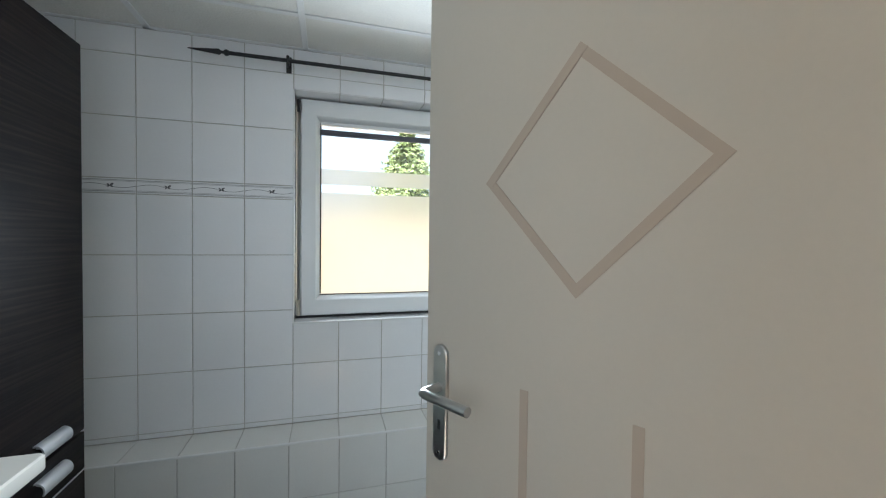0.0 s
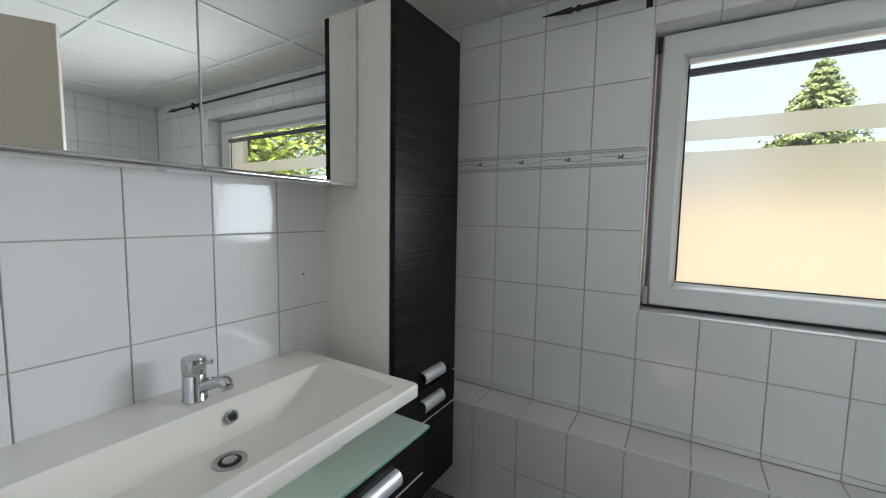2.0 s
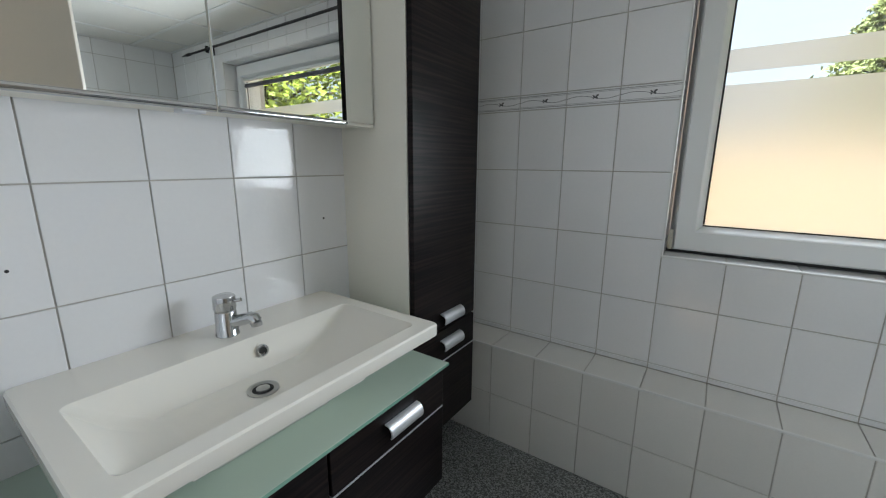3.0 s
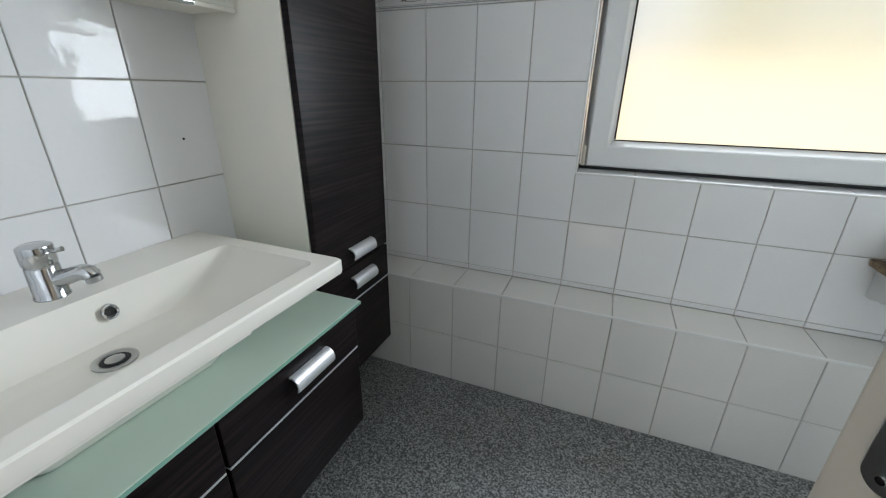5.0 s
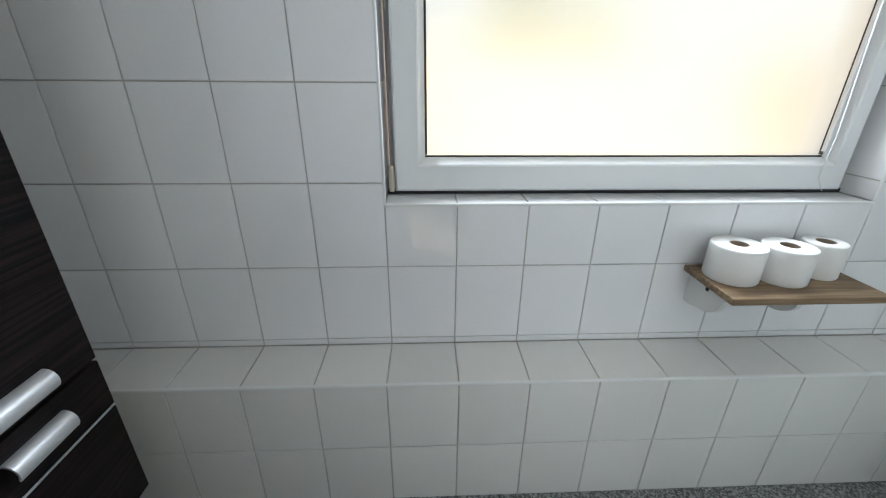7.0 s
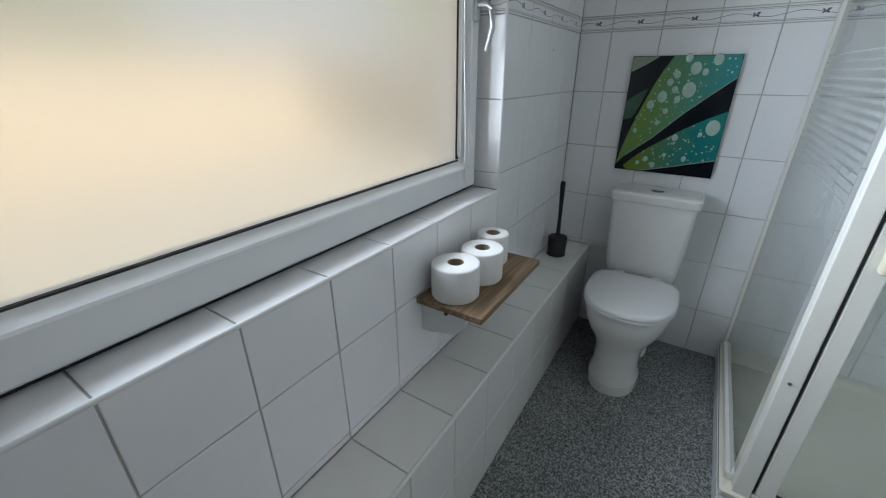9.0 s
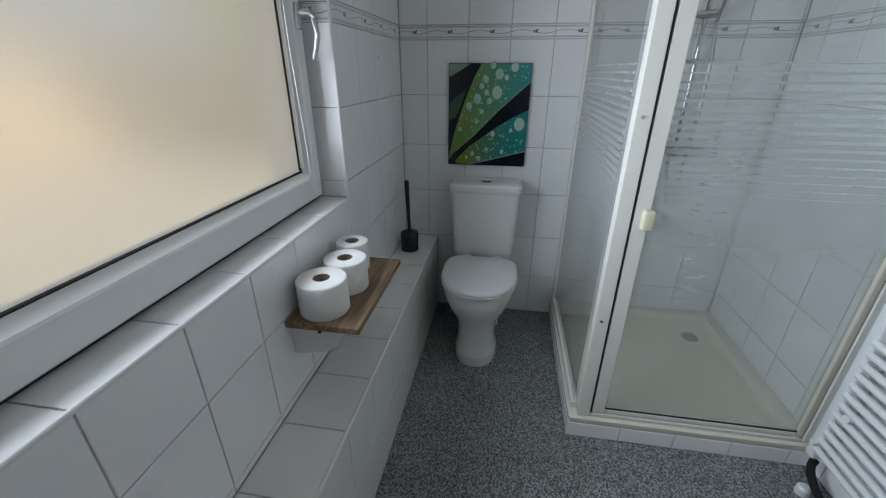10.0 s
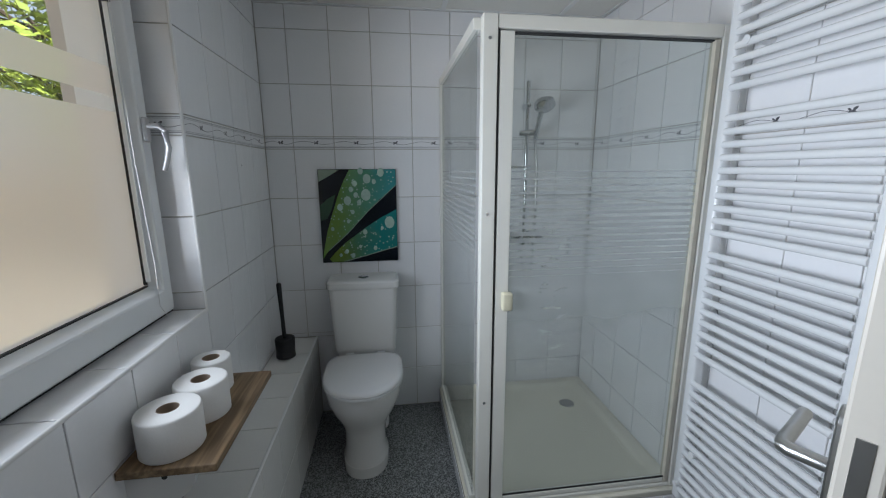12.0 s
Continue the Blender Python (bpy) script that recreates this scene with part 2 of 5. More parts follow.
def striped_glass():
    """Shower glass with a printed band of satin stripes that thicken towards the middle of the pane."""
    m = bpy.data.materials.new("striped_shower_glass")
    m.use_nodes = True
    nt = m.node_tree
    nt.nodes.clear()

    def math_node(op, a, c=None, d=None):
        k = nt.nodes.new("ShaderNodeMath")
        k.operation = op
        for i, v in enumerate((a, c, d)):
            if v is None:
                continue
            if isinstance(v, (int, float)):
                k.inputs[i].default_value = v
            else:
                nt.links.new(v, k.inputs[i])
        return k.outputs[0]

    def ramp(v, a, c, lo, hi):
        k = nt.nodes.new("ShaderNodeMapRange")
        for i, x in enumerate((a, c, lo, hi)):
            k.inputs[i + 1].default_value = x
        nt.links.new(v, k.inputs[0])
        return k.outputs[0]

    out = nt.nodes.new("ShaderNodeOutputMaterial")
    geo = nt.nodes.new("ShaderNodeNewGeometry")
    sp = nt.nodes.new("ShaderNodeSeparateXYZ")
    nt.links.new(geo.outputs["Position"], sp.inputs[0])
    z = sp.outputs["Z"]
    phase = math_node("FRACT", math_node("DIVIDE", z, 0.0235))
    duty = ramp(z, 1.385, 0.98, 0.16, 1.0)
    stripe = math_node("LESS_THAN", phase, duty)
    worn = nt.nodes.new("ShaderNodeTexNoise")
    worn.inputs["Scale"].default_value = 3
    nt.links.new(geo.outputs["Position"], worn.inputs["Vector"])
    stripe = math_node("MULTIPLY", stripe, math_node("LESS_THAN", z, 1.385))
    frost = math_node("MULTIPLY", stripe, ramp(worn.outputs["Fac"], 0.2, 0.8, 0.30, 0.43))
    # rubbed-off flecks in the middle of the print
    flat = nt.nodes.new("ShaderNodeMapping")
    flat.inputs["Scale"].default_value = (1, 9, 42)
    nt.links.new(geo.outputs["Position"], flat.inputs[0])
    fleck = nt.nodes.new("ShaderNodeTexNoise")
    fleck.inputs["Scale"].default_value = 1.6
    nt.links.new(flat.outputs[0], fleck.inputs["Vector"])
    near = math_node("ABSOLUTE", math_node("ADD", sp.outputs["Y"], 1.17))
    gone = math_node("MULTIPLY", ramp(near, 0.02, 0.06, 1.0, 0.0), ramp(fleck.outputs["Fac"], 0.60, 0.62, 0.0, 0.8))
    frost = math_node("MULTIPLY", frost, math_node("SUBTRACT", 1.0, gone))
    frost = math_node("ADD", math_node("MULTIPLY", frost, ramp(z, 0.55, 0.95, 0.0, 1.0)), 0.03)
    tr = nt.nodes.new("ShaderNodeBsdfTransparent")
    tr.inputs[0].default_value = (0.86, 0.88, 0.865, 1)
    df = nt.nodes.new("ShaderNodeBsdfDiffuse")
    df.inputs[0].default_value = (0.6, 0.62, 0.63, 1)
    tl = nt.nodes.new("ShaderNodeBsdfTranslucent")
    tl.inputs[0].default_value = (0.75, 0.77, 0.77, 1)
    haze = nt.nodes.new("ShaderNodeMixShader")
    haze.inputs[0].default_value = 0.55
    nt.links.new(df.outputs[0], haze.inputs[1])
    nt.links.new(tl.outputs[0], haze.inputs[2])
    body = nt.nodes.new("ShaderNodeMixShader")
    nt.links.new(frost, body.inputs[0])
    nt.links.new(tr.outputs[0], body.inputs[1])
    nt.links.new(haze.outputs[0], body.inputs[2])
    gl = nt.nodes.new("ShaderNodeBsdfGlossy")
    gl.inputs["Roughness"].default_value = 0.03
    fr = gloss_fraction(nt)
    mx = nt.nodes.new("ShaderNodeMixShader")
    nt.links.new(fr, mx.inputs[0])
    nt.links.new(body.outputs[0], mx.inputs[1])
    nt.links.new(gl.outputs[0], mx.inputs[2])
    nt.links.new(mx.outputs[0], out.inputs[0])
    return m


SHOWER_GLASS = striped_glass()
MIRROR = mat("silvered_mirror", (0.86, 0.88, 0.87), 0.0, 1.0)

# ---- mesh helpers ----
ORIGIN = {}


def thing(name, label, category, at=(0, 0, 0), group=""):
    ob = new(name)
    ob.empty_display_size = 0.05
    ob.location = at
    ORIGIN[ob] = Vector(at)
    return tagged(ob, label, category, group)


def finish(bm, smooth=None):
    bmesh.ops.recalc_face_normals(bm, faces=bm.faces)
    if smooth is not None:
        for f in bm.faces:
            f.smooth = True
        for e in bm.edges:
            if len(e.link_faces) == 2 and e.calc_face_angle(0) > radians(smooth):
                e.smooth = False


def part(name, bm, material, parent, label="", smooth=None):
    """One mesh object under a thing or a part; the bmesh is in world coordinates."""
    o = ORIGIN[parent]
    finish(bm, smooth)
    bm.transform(Matrix.Translation(-o))
    me = bpy.data.meshes.new(name)
    bm.to_mesh(me)
    bm.free()
    for m in material if isinstance(material, (list, tuple)) else (material,):
        me.materials.append(m)
    ob = new(name, me)
    ob.parent = parent
    ORIGIN[ob] = o
    return tagged(ob, label)


def solo(name, bm, material, label, category, kind="", smooth=None, group=""):
    """One mesh that is a thing of its own."""
    finish(bm, smooth)
    me = bpy.data.meshes.new(name)
    bm.to_mesh(me)
    bm.free()
    for m in material if isinstance(material, (list, tuple)) else (material,):
        me.materials.append(m)
    ob = new(name, me)
    ORIGIN[ob] = Vector((0, 0, 0))
    return tagged(ob, label, category, group, kind)


def box(lo, hi, bevel=0.0, seg=2, bm=None, m=None):
    bm2 = bmesh.new()
    bmesh.ops.create_cube(bm2, size=1)
    lo, hi = Vector(lo), Vector(hi)
    for v in bm2.verts:
        v.co = Vector([lo[i] + (v.co[i] + 0.5) * (hi[i] - lo[i]) for i in range(3)])
    if bevel:
        bmesh.ops.bevel(bm2, geom=bm2.edges[:], offset=bevel, segments=seg, affect="EDGES", profile=0.5)
    if m is not None:
        bm2.transform(m)
    if bm is None:
        return bm2
    return merge(bm, bm2)


def merge(bm, other, slot=0):
    me = bpy.data.meshes.new("tmp")
    if slot:
        for f in other.faces:
            f.material_index = slot
    other.to_mesh(me)
    other.free()
    bm.from_mesh(me)
    bpy.data.meshes.remove(me)
    return bm


def loft(loops, cap0=True, cap1=True, bm=None):
    """Skin between closed loops of the same number of points."""
    bm = bm or bmesh.new()
    rings = [[bm.verts.new(p) for p in loop] for loop in loops]
    n = len(rings[0])
    for a, c in zip(rings, rings[1:]):
        for i in range(n):
            bm.faces.new((a[i], a[(i + 1) % n], c[(i + 1) % n], c[i]))
    if cap0:
        bm.faces.new(rings[0][::-1])
    if cap1:
        bm.faces.new(rings[-1])
    return bm


def oval(cx, cy, z, rx, ry, n=32, power=2.0, back=None, back_power=None):
    """A superellipse in the plane z; back, back_power: the half length and squareness of its +x side."""
    pts = []
    for i in range(n):
        a = 2 * math.pi * i / n
        c, s = math.cos(a), math.sin(a)
        e = 2 / (back_power if back_power and c > 0 else power)
        x = math.copysign(abs(c) ** e, c)
        y = math.copysign(abs(s) ** e, s)
        pts.append((cx + x * (back if back and x > 0 else rx), cy + y * ry, z))
    return pts


def rounded(x0, x1, y0, y1, z, r, n=6):
    pts = []
    for cx, cy, a0 in ((x1 - r, y1 - r, 0), (x0 + r, y1 - r, 90), (x0 + r, y0 + r, 180), (x1 - r, y0 + r, 270)):
        for i in range(n + 1):
            a = radians(a0 + 90 * i / n)
            pts.append((cx + r * math.cos(a), cy + r * math.sin(a), z))
    return pts


def tube(points, radius, n=12, bm=None, squash=None):
    """A round bar along points, with mitred bends and closed ends."""
    pts = [Vector(p) for p in points]
    loops = []
    up = Vector((0.13, 0.21, 0.97)).normalized()
    for i, p in enumerate(pts):
        d = (pts[min(i + 1, len(pts) - 1)] - pts[max(i - 1, 0)]).normalized()
        side = d.cross(up)
        if side.length < 0.05:
            side = d.cross(Vector((1, 0, 0)))
        side.normalize()
        top = side.cross(d)
        r = radius[i] if isinstance(radius, (list, tuple)) else radius
        loops.append([p + side * math.cos(2 * math.pi * k / n) * r + top * math.sin(2 * math.pi * k / n) * r for k in range(n)])
    return loft(loops, bm=bm)


def lathe(profile, cx, cy, n=28, cap0=True, cap1=True, bm=None):
    """A turned body: (radius, z) rows round a standing axis."""
    return loft([[(cx + r * math.cos(2 * math.pi * k / n), cy + r * math.sin(2 * math.pi * k / n), z) for k in range(n)] for r, z in profile], cap0, cap1, bm)


# ---- structure: room from x -0.013 to 3.153, y -1.75 to 0, ceiling 2.15 ----
X0, X1, Y0, CEIL_Z = -0.011, 3.153, -1.75, 2.15
T = 0.006
ROWS = [0.0, 0.238, 0.487, 0.736, 0.984, 1.232, 1.480, 1.542, 1.791, 2.040, CEIL_Z]
BAND = 6


def wall_solid(name, boxes, label, material=GROUT):
    bm = bmesh.new()
    for lo, hi in boxes:
        box(lo, hi, bm=bm)
    return solo(name, bm, material, label, "wall", "structure")


G = T - 0.0015
wall_window = wall_solid("wall_window", [
    ((X0 - 0.3, G, -0.1), (0.95 - G, 0.32, 2.6)), ((2.35 + G, G, -0.1), (X1 + 0.3, 0.32, 2.6)),
    ((0.95 - G, G, -0.1), (2.35 + G, 0.32, 0.925 - G)), ((0.95 - G, G, 1.975 + G), (2.35 + G, 0.32, 2.6))], "white tiled bathroom wall around the window")
wall_vanity = wall_solid("wall_vanity", [((X0 - 0.3, -2.0, -0.1), (X0 - G, G, 2.6))], "white tiled wall behind the washbasin")
# the vanity furniture is drawn in units of its own and set against the wall
VANITY = Matrix.Translation((-0.0865, 0.1116, -0.064)) @ Matrix.Scale(1.05, 4)
VX0 = 0.07


def on_wall(ob):
    ob.matrix_basis = VANITY @ Matrix.Translation(ob.location)
    return ob


wall_toilet = wall_solid("wall_toilet", [((X1 + G, -2.0, -0.1), (X1 + 0.3, G, 2.6))], "white tiled wall behind toilet and shower")
DX0, DX1, DH = 0.910, 1.660, 2.0
wall_door = wall_solid("wall_door", [
    ((X0 - G, -1.87, -0.1), (DX0 - 0.03, Y0 - G, 2.6)), ((DX1 + 0.03, -1.87, -0.1), (X1 + G, Y0 - G, 2.6)),
    ((DX0 - 0.03, -1.87, DH + 0.03), (DX1 + 0.03, Y0 - G, 2.6))], "white tiled wall with the door opening")

floor = solo("floor", box((X0, -1.87, -0.1), (X1, 0.0, 0.0)), FLOOR, "dark grey speckled bathroom floor", "floor", "structure")

# unseen corridor behind the door, closed all round; back opening added as fill light
solo("corridor_floor", box((-1.5, -3.4, -0.1), (4.0, -1.87, -0.002)), OAK, "oak corridor floor", "floor", "structure")
wall_solid("wall_corridor_back", [((-1.6, -3.6, -0.1), (-0.9, -3.4, 2.6)), ((0.7, -3.6, -0.1), (4.1, -3.4, 2.6)), ((-0.9, -3.6, -0.1), (0.7, -3.4, 0.8)), ((-0.9, -3.6, 2.2), (0.7, -3.4, 2.6))], "plain plastered unseen corridor wall, opening added for fill light", PLASTER)
wall_solid("wall_corridor_end", [((4.0, -3.4, -0.1), (4.2, -1.87, 2.6))], "plain plastered corridor end wall", PLASTER)
wall_solid("wall_corridor_light", [((-1.7, -3.4, -0.1), (-1.5, -1.87, 2.6))], "plain plastered corridor end wall", PLASTER)
wall_solid("wall_corridor_side", [((-1.5, -1.87, -0.1), (X0 - 0.3, -1.75, 2.6)), ((X1 + 0.3, -1.87, -0.1), (4.0, -1.75, 2.6))], "plain plastered corridor wall", PLASTER)
solo("corridor_ceiling", box((-1.6, -3.5, 2.5), (4.1, -1.87, 2.62)), PLASTER, "white plastered corridor ceiling", "ceiling", "structure")
# unseen slab added above the rooms to block the sun
solo("roof_slab", box((-1.9, -3.8, 2.62), (4.4, 0.5, 2.8)), PLASTER, "unseen flat slab over the rooms, added to block the sun", "roof", "structure")

# suspended ceiling: panels in a white rail grid, one mesh
cx = [X0, 0.395, 1.0, 1.605, 2.21, 2.815, X1]
cy = [Y0, -1.51, -0.90, -0.29, 0.0]
bm = bmesh.new()
for a, b in zip(cx, cx[1:]):
    for c, d in zip(cy, cy[1:]):
        merge(bm, box((a + 0.006, c + 0.006, CEIL_Z + 0.004), (b - 0.006, d - 0.006, CEIL_Z + 0.02), 0.003, 1))
for x in cx[1:-1]:
    merge(bm, box((x - 0.012, Y0, CEIL_Z - 0.001), (x + 0.012, 0.0, CEIL_Z + 0.006), 0.001, 1), 1)
for y in cy[1:-1]:
    for a, b in zip(cx, cx[1:]):
        merge(bm, box((a + 0.012, y - 0.012, CEIL_Z - 0.001), (b - 0.012, y + 0.012, CEIL_Z + 0.006), 0.001, 1), 1)
for lo, hi in (((X0, Y0, CEIL_Z - 0.001), (X1, Y0 + 0.018, CEIL_Z + 0.005)), ((X0, -0.018, CEIL_Z - 0.001), (X1, 0.0, CEIL_Z + 0.005)),
               ((X0, Y0 + 0.018, CEIL_Z - 0.001), (X0 + 0.018, -0.018, CEIL_Z + 0.005)), ((X1 - 0.018, Y0 + 0.018, CEIL_Z - 0.001), (X1, -0.018, CEIL_Z + 0.005))):
    merge(bm, box(lo, hi), 1)
merge(bm, box((X0, Y0, CEIL_Z + 0.022), (X1, 0.0, CEIL_Z + 0.05)))
solo("ceiling", bm, [CEIL, TBAR], "suspended ceiling of textured white panels in rails", "ceiling", "structure")

# ---- window: white sash set back in a tiled reveal, frosted film with a clear strip at the top ----
WX0, WX1, WZ0, WZ1 = 0.95, 2.35, 0.925, 1.975
SX0, SX1, SZ0, SZ1 = 0.975, 2.325, 0.939, 1.965
SY0, SY1 = 0.085, 0.155
window = thing("window_1", "white plastic window with frosted film and clear top strip", "window", (1.65, 0.1, WZ0))
tagged(window, kind="structure")
GX0, GX1, GZ0, GZ1 = 1.062, 2.262, 1.032, 1.870


def ring_frame(x0, x1, z0, z1, gx0, gx1, gz0, gz1, y0, y1, inset, bm=None):
    """A mitred frame with a sloped inner rebate."""
    def loop(xa, xb, za, zb, y):
        return [(xa, y, za), (xb, y, za), (xb, y, zb), (xa, y, zb)]
    loops = [loop(x0, x1, z0, z1, y1), loop(x0, x1, z0, z1, y0 + 0.006), loop(x0 + 0.006, x1 - 0.006, z0 + 0.006, z1 - 0.006, y0),
             loop(gx0 - inset - 0.005, gx1 + inset + 0.005, gz0 - inset - 0.005, gz1 + inset + 0.005, y0), loop(gx0 - inset, gx1 + inset, gz0 - inset, gz1 + inset, y0 + 0.004),
             loop(gx0, gx1, gz0, gz1, y0 + 0.032), loop(gx0, gx1, gz0, gz1, y1), loop(x0, x1, z0, z1, y1)]
    return loft(loops, False, False, bm)


bm = ring_frame(SX0, SX1, SZ0, SZ1, GX0, GX1, GZ0, GZ1, SY0, SY1, 0.016)
bmesh.ops.remove_doubles(bm, verts=bm.verts, dist=0.0005)
sash = part("sash", bm, PVC, window)
bm = ring_frame(WX0 + 0.004, WX1 - 0.004, WZ0 + 0.004, WZ1 - 0.004, SX0 + 0.04, SX1 - 0.04, SZ0 + 0.04, SZ1 - 0.04, 0.16, 0.24, 0.002)
bmesh.ops.remove_doubles(bm, verts=bm.verts, dist=0.0005)
part("frame", bm, PVC, window)
bm = bmesh.new()
for lo, hi in (((GX0, 0.119, GZ0), (GX1, 0.127, GZ0 + 0.004)), ((GX0, 0.119, GZ1 - 0.007), (GX1, 0.127, GZ1)), ((GX0, 0.119, GZ0 + 0.007), (GX0 + 0.006, 0.127, GZ1 - 0.007)), ((GX1 - 0.006, 0.119, GZ0 + 0.007), (GX1, 0.127, GZ1 - 0.007))):
    box(lo, hi, bm=bm)
part("glazing_seal", bm, RUBBER, sash, "thin black glazing seal")
bm = bmesh.new()
for lo, hi in (((SX0 + 0.012, 0.1555, SZ0 + 0.004), (SX1 - 0.012, 0.1595, SZ0 + 0.022)), ((SX0 + 0.012, 0.1555, SZ1 - 0.022), (SX1 - 0.012, 0.1595, SZ1 - 0.004)), ((SX0 + 0.004, 0.1555, SZ0), (SX0 + 0.012, 0.1595, SZ1)), ((SX1 - 0.012, 0.1555, SZ0), (SX1 - 0.004, 0.1595, SZ1))):
    box(lo, hi, bm=bm)
# black strip under the sash stands in for the gap's shade
box((WX0 + 0.002, 0.105, WZ0 + 0.001), (WX1 - 0.002, 0.125, SZ0 - 0.0005), bm=bm)
part("frame_seal", bm, RUBBER, window, "dark seal round the sash, with a black strip painting the gap's shade")
pane = part("pane", box((GX0 - 0.008, 0.130, GZ0 - 0.008), (GX1 + 0.008, 0.136, GZ1 + 0.008)), WINDOW_GLASS, sash, "clear window glass")
pane.visible_shadow = False


def sheet_xz(x0, x1, z0, z1, y):
    bm = bmesh.new()
    bm.faces.new([bm.verts.new(p) for p in ((x0, y, z0), (x1, y, z0), (x1, y, z1), (x0, y, z1))])
    return bm


for z0, z1 in ((GZ0, 1.532), (1.573, 1.648)):
    part("frosted_film", sheet_xz(GX0 - 0.003, GX1 + 0.003, z0, z1, 0.1285), FILM, sash, "frosted adhesive film")
# rolled-up pleated blind under the head of the pane
bm = bmesh.new()
for i in range(4):
    box((GX0 + 0.004, 0.098 + 0.001 * (i % 2), 1.826 - i * 0.0065), (GX1 - 0.004, 0.118 - 0.001 * (i % 2), 1.8318 - i * 0.0065), 0.0015, 1, bm)
blind = thing("pleated_blind", "folded dark grey pleated blind under the window head", "blind", (1.66, 0.11, 1.80))
part("fabric", bm, mat("grey_blind_fabric", (0.15, 0.15, 0.17), 0.8), blind)
part("head_rail", box((GX0 + 0.002, 0.096, 1.852), (GX1 - 0.002, 0.1185, 1.868), 0.002), PVC, blind)
part("cord", tube([(GX1 - 0.02, 0.094, 1.852), (GX1 - 0.022, 0.090, 1.4), (GX1 - 0.016, 0.082, 1.1), (GX1 - 0.026, 0.079, 0.98), (GX1 - 0.01, 0.07, 0.94)], 0.0012, 6), TRIM, blind)
part("guide_rail", box((GX1 - 0.012, 0.104, 1.05), (GX1 - 0.007, 0.116, 1.852)), PVC, blind)
# window handle
hz = 1.49
HANDLE_METAL = mat("dull_silver_handle", (0.50, 0.50, 0.51), 0.38, 0.6, vary=0.06, scale=40)
handle = thing("window_handle", "curved silver window handle on the sash", "window handle", (2.296, SY0, hz))
part("base_plate", box((2.281, SY0 - 0.012, hz - 0.035), (2.311, SY0 - 0.0005, hz + 0.035), 0.006, 3), HANDLE_METAL, handle, smooth=40)
part("lever", tube([(2.296, SY0 - 0.010, hz + 0.01), (2.296, SY0 - 0.042, hz + 0.012), (2.297, SY0 - 0.055, hz - 0.005), (2.298, SY0 - 0.058, hz - 0.05), (2.298, SY0 - 0.05, hz - 0.085), (2.297, SY0 - 0.040, hz - 0.115)], [0.009, 0.009, 0.0095, 0.009, 0.008, 0.007], 12), HANDLE_METAL, handle, smooth=50)

# ---- door leaf standing ajar into the room, frame in the wall ----
LEAF = Matrix.Translation((1.651, -1.758, 0)) @ Matrix.Rotation(radians(118.5), 4, "Z") @ Matrix.Translation((0, -0.040, 0))
LW, LH, LT = 0.740, 1.985, 0.040
# leaf coordinates: +x from the hinge to the lock edge, y 0 to LT is the thickness (corridor face at y = LT)
door = thing("door_1", "cream painted door standing half open with diamond inlay", "door", (1.651, -1.758, 0))
tagged(door, kind="structure")


def leaf_part(name, bm, material, parent, label="", smooth=None):
    bm.transform(LEAF)
    return part(name, bm, material, parent, label, smooth)


leaf = leaf_part("leaf", box((0.0, 0.0, 0.008), (LW, LT, LH), 0.004, 2), DOOR_PAINT, door)


def strip_on_leaf(a, b, w, y0, y1):
    """A flat strip from a to b (leaf x, z)."""
    a, b = Vector(a), Vector(b)
    d = (b - a).normalized()
    n = Vector((-d.y, d.x)) * w / 2
    bm = bmesh.new()
    c = [a + n - d * w * 0.5, b + n + d * w * 0.5, b - n + d * w * 0.5, a - n - d * w * 0.5]
    lo = [bm.verts.new((p.x, y0, p.y)) for p in c]
    hi = [bm.verts.new((p.x, y1, p.y)) for p in c]
    bm.faces.new(hi)
    bm.faces.new(lo[::-1])
    for i in range(4):
        bm.faces.new((lo[i], lo[(i + 1) % 4], hi[(i + 1) % 4], hi[i]))
    return bm


DIAMOND = [(LW - 0.163, 1.410), (LW - 0.325, 1.236), (LW - 0.503, 1.414), (LW - 0.325, 1.590)]
for i in range(4):
    leaf_part("inlay_strip", strip_on_leaf(DIAMOND[i], DIAMOND[(i + 1) % 4], 0.0155, LT - 0.002, LT + 0.0012 + 0.0004 * (i % 2)), DOOR_GROOVE, leaf, "thin brown inlay strip")
for s, z1 in ((0.238, 1.056), (0.417, 1.058)):
    leaf_part("inlay_strip", strip_on_leaf((LW - s, 0.25), (LW - s, z1), 0.0155, LT - 0.002, LT + 0.0014), DOOR_GROOVE, leaf, "thin brown inlay strip")


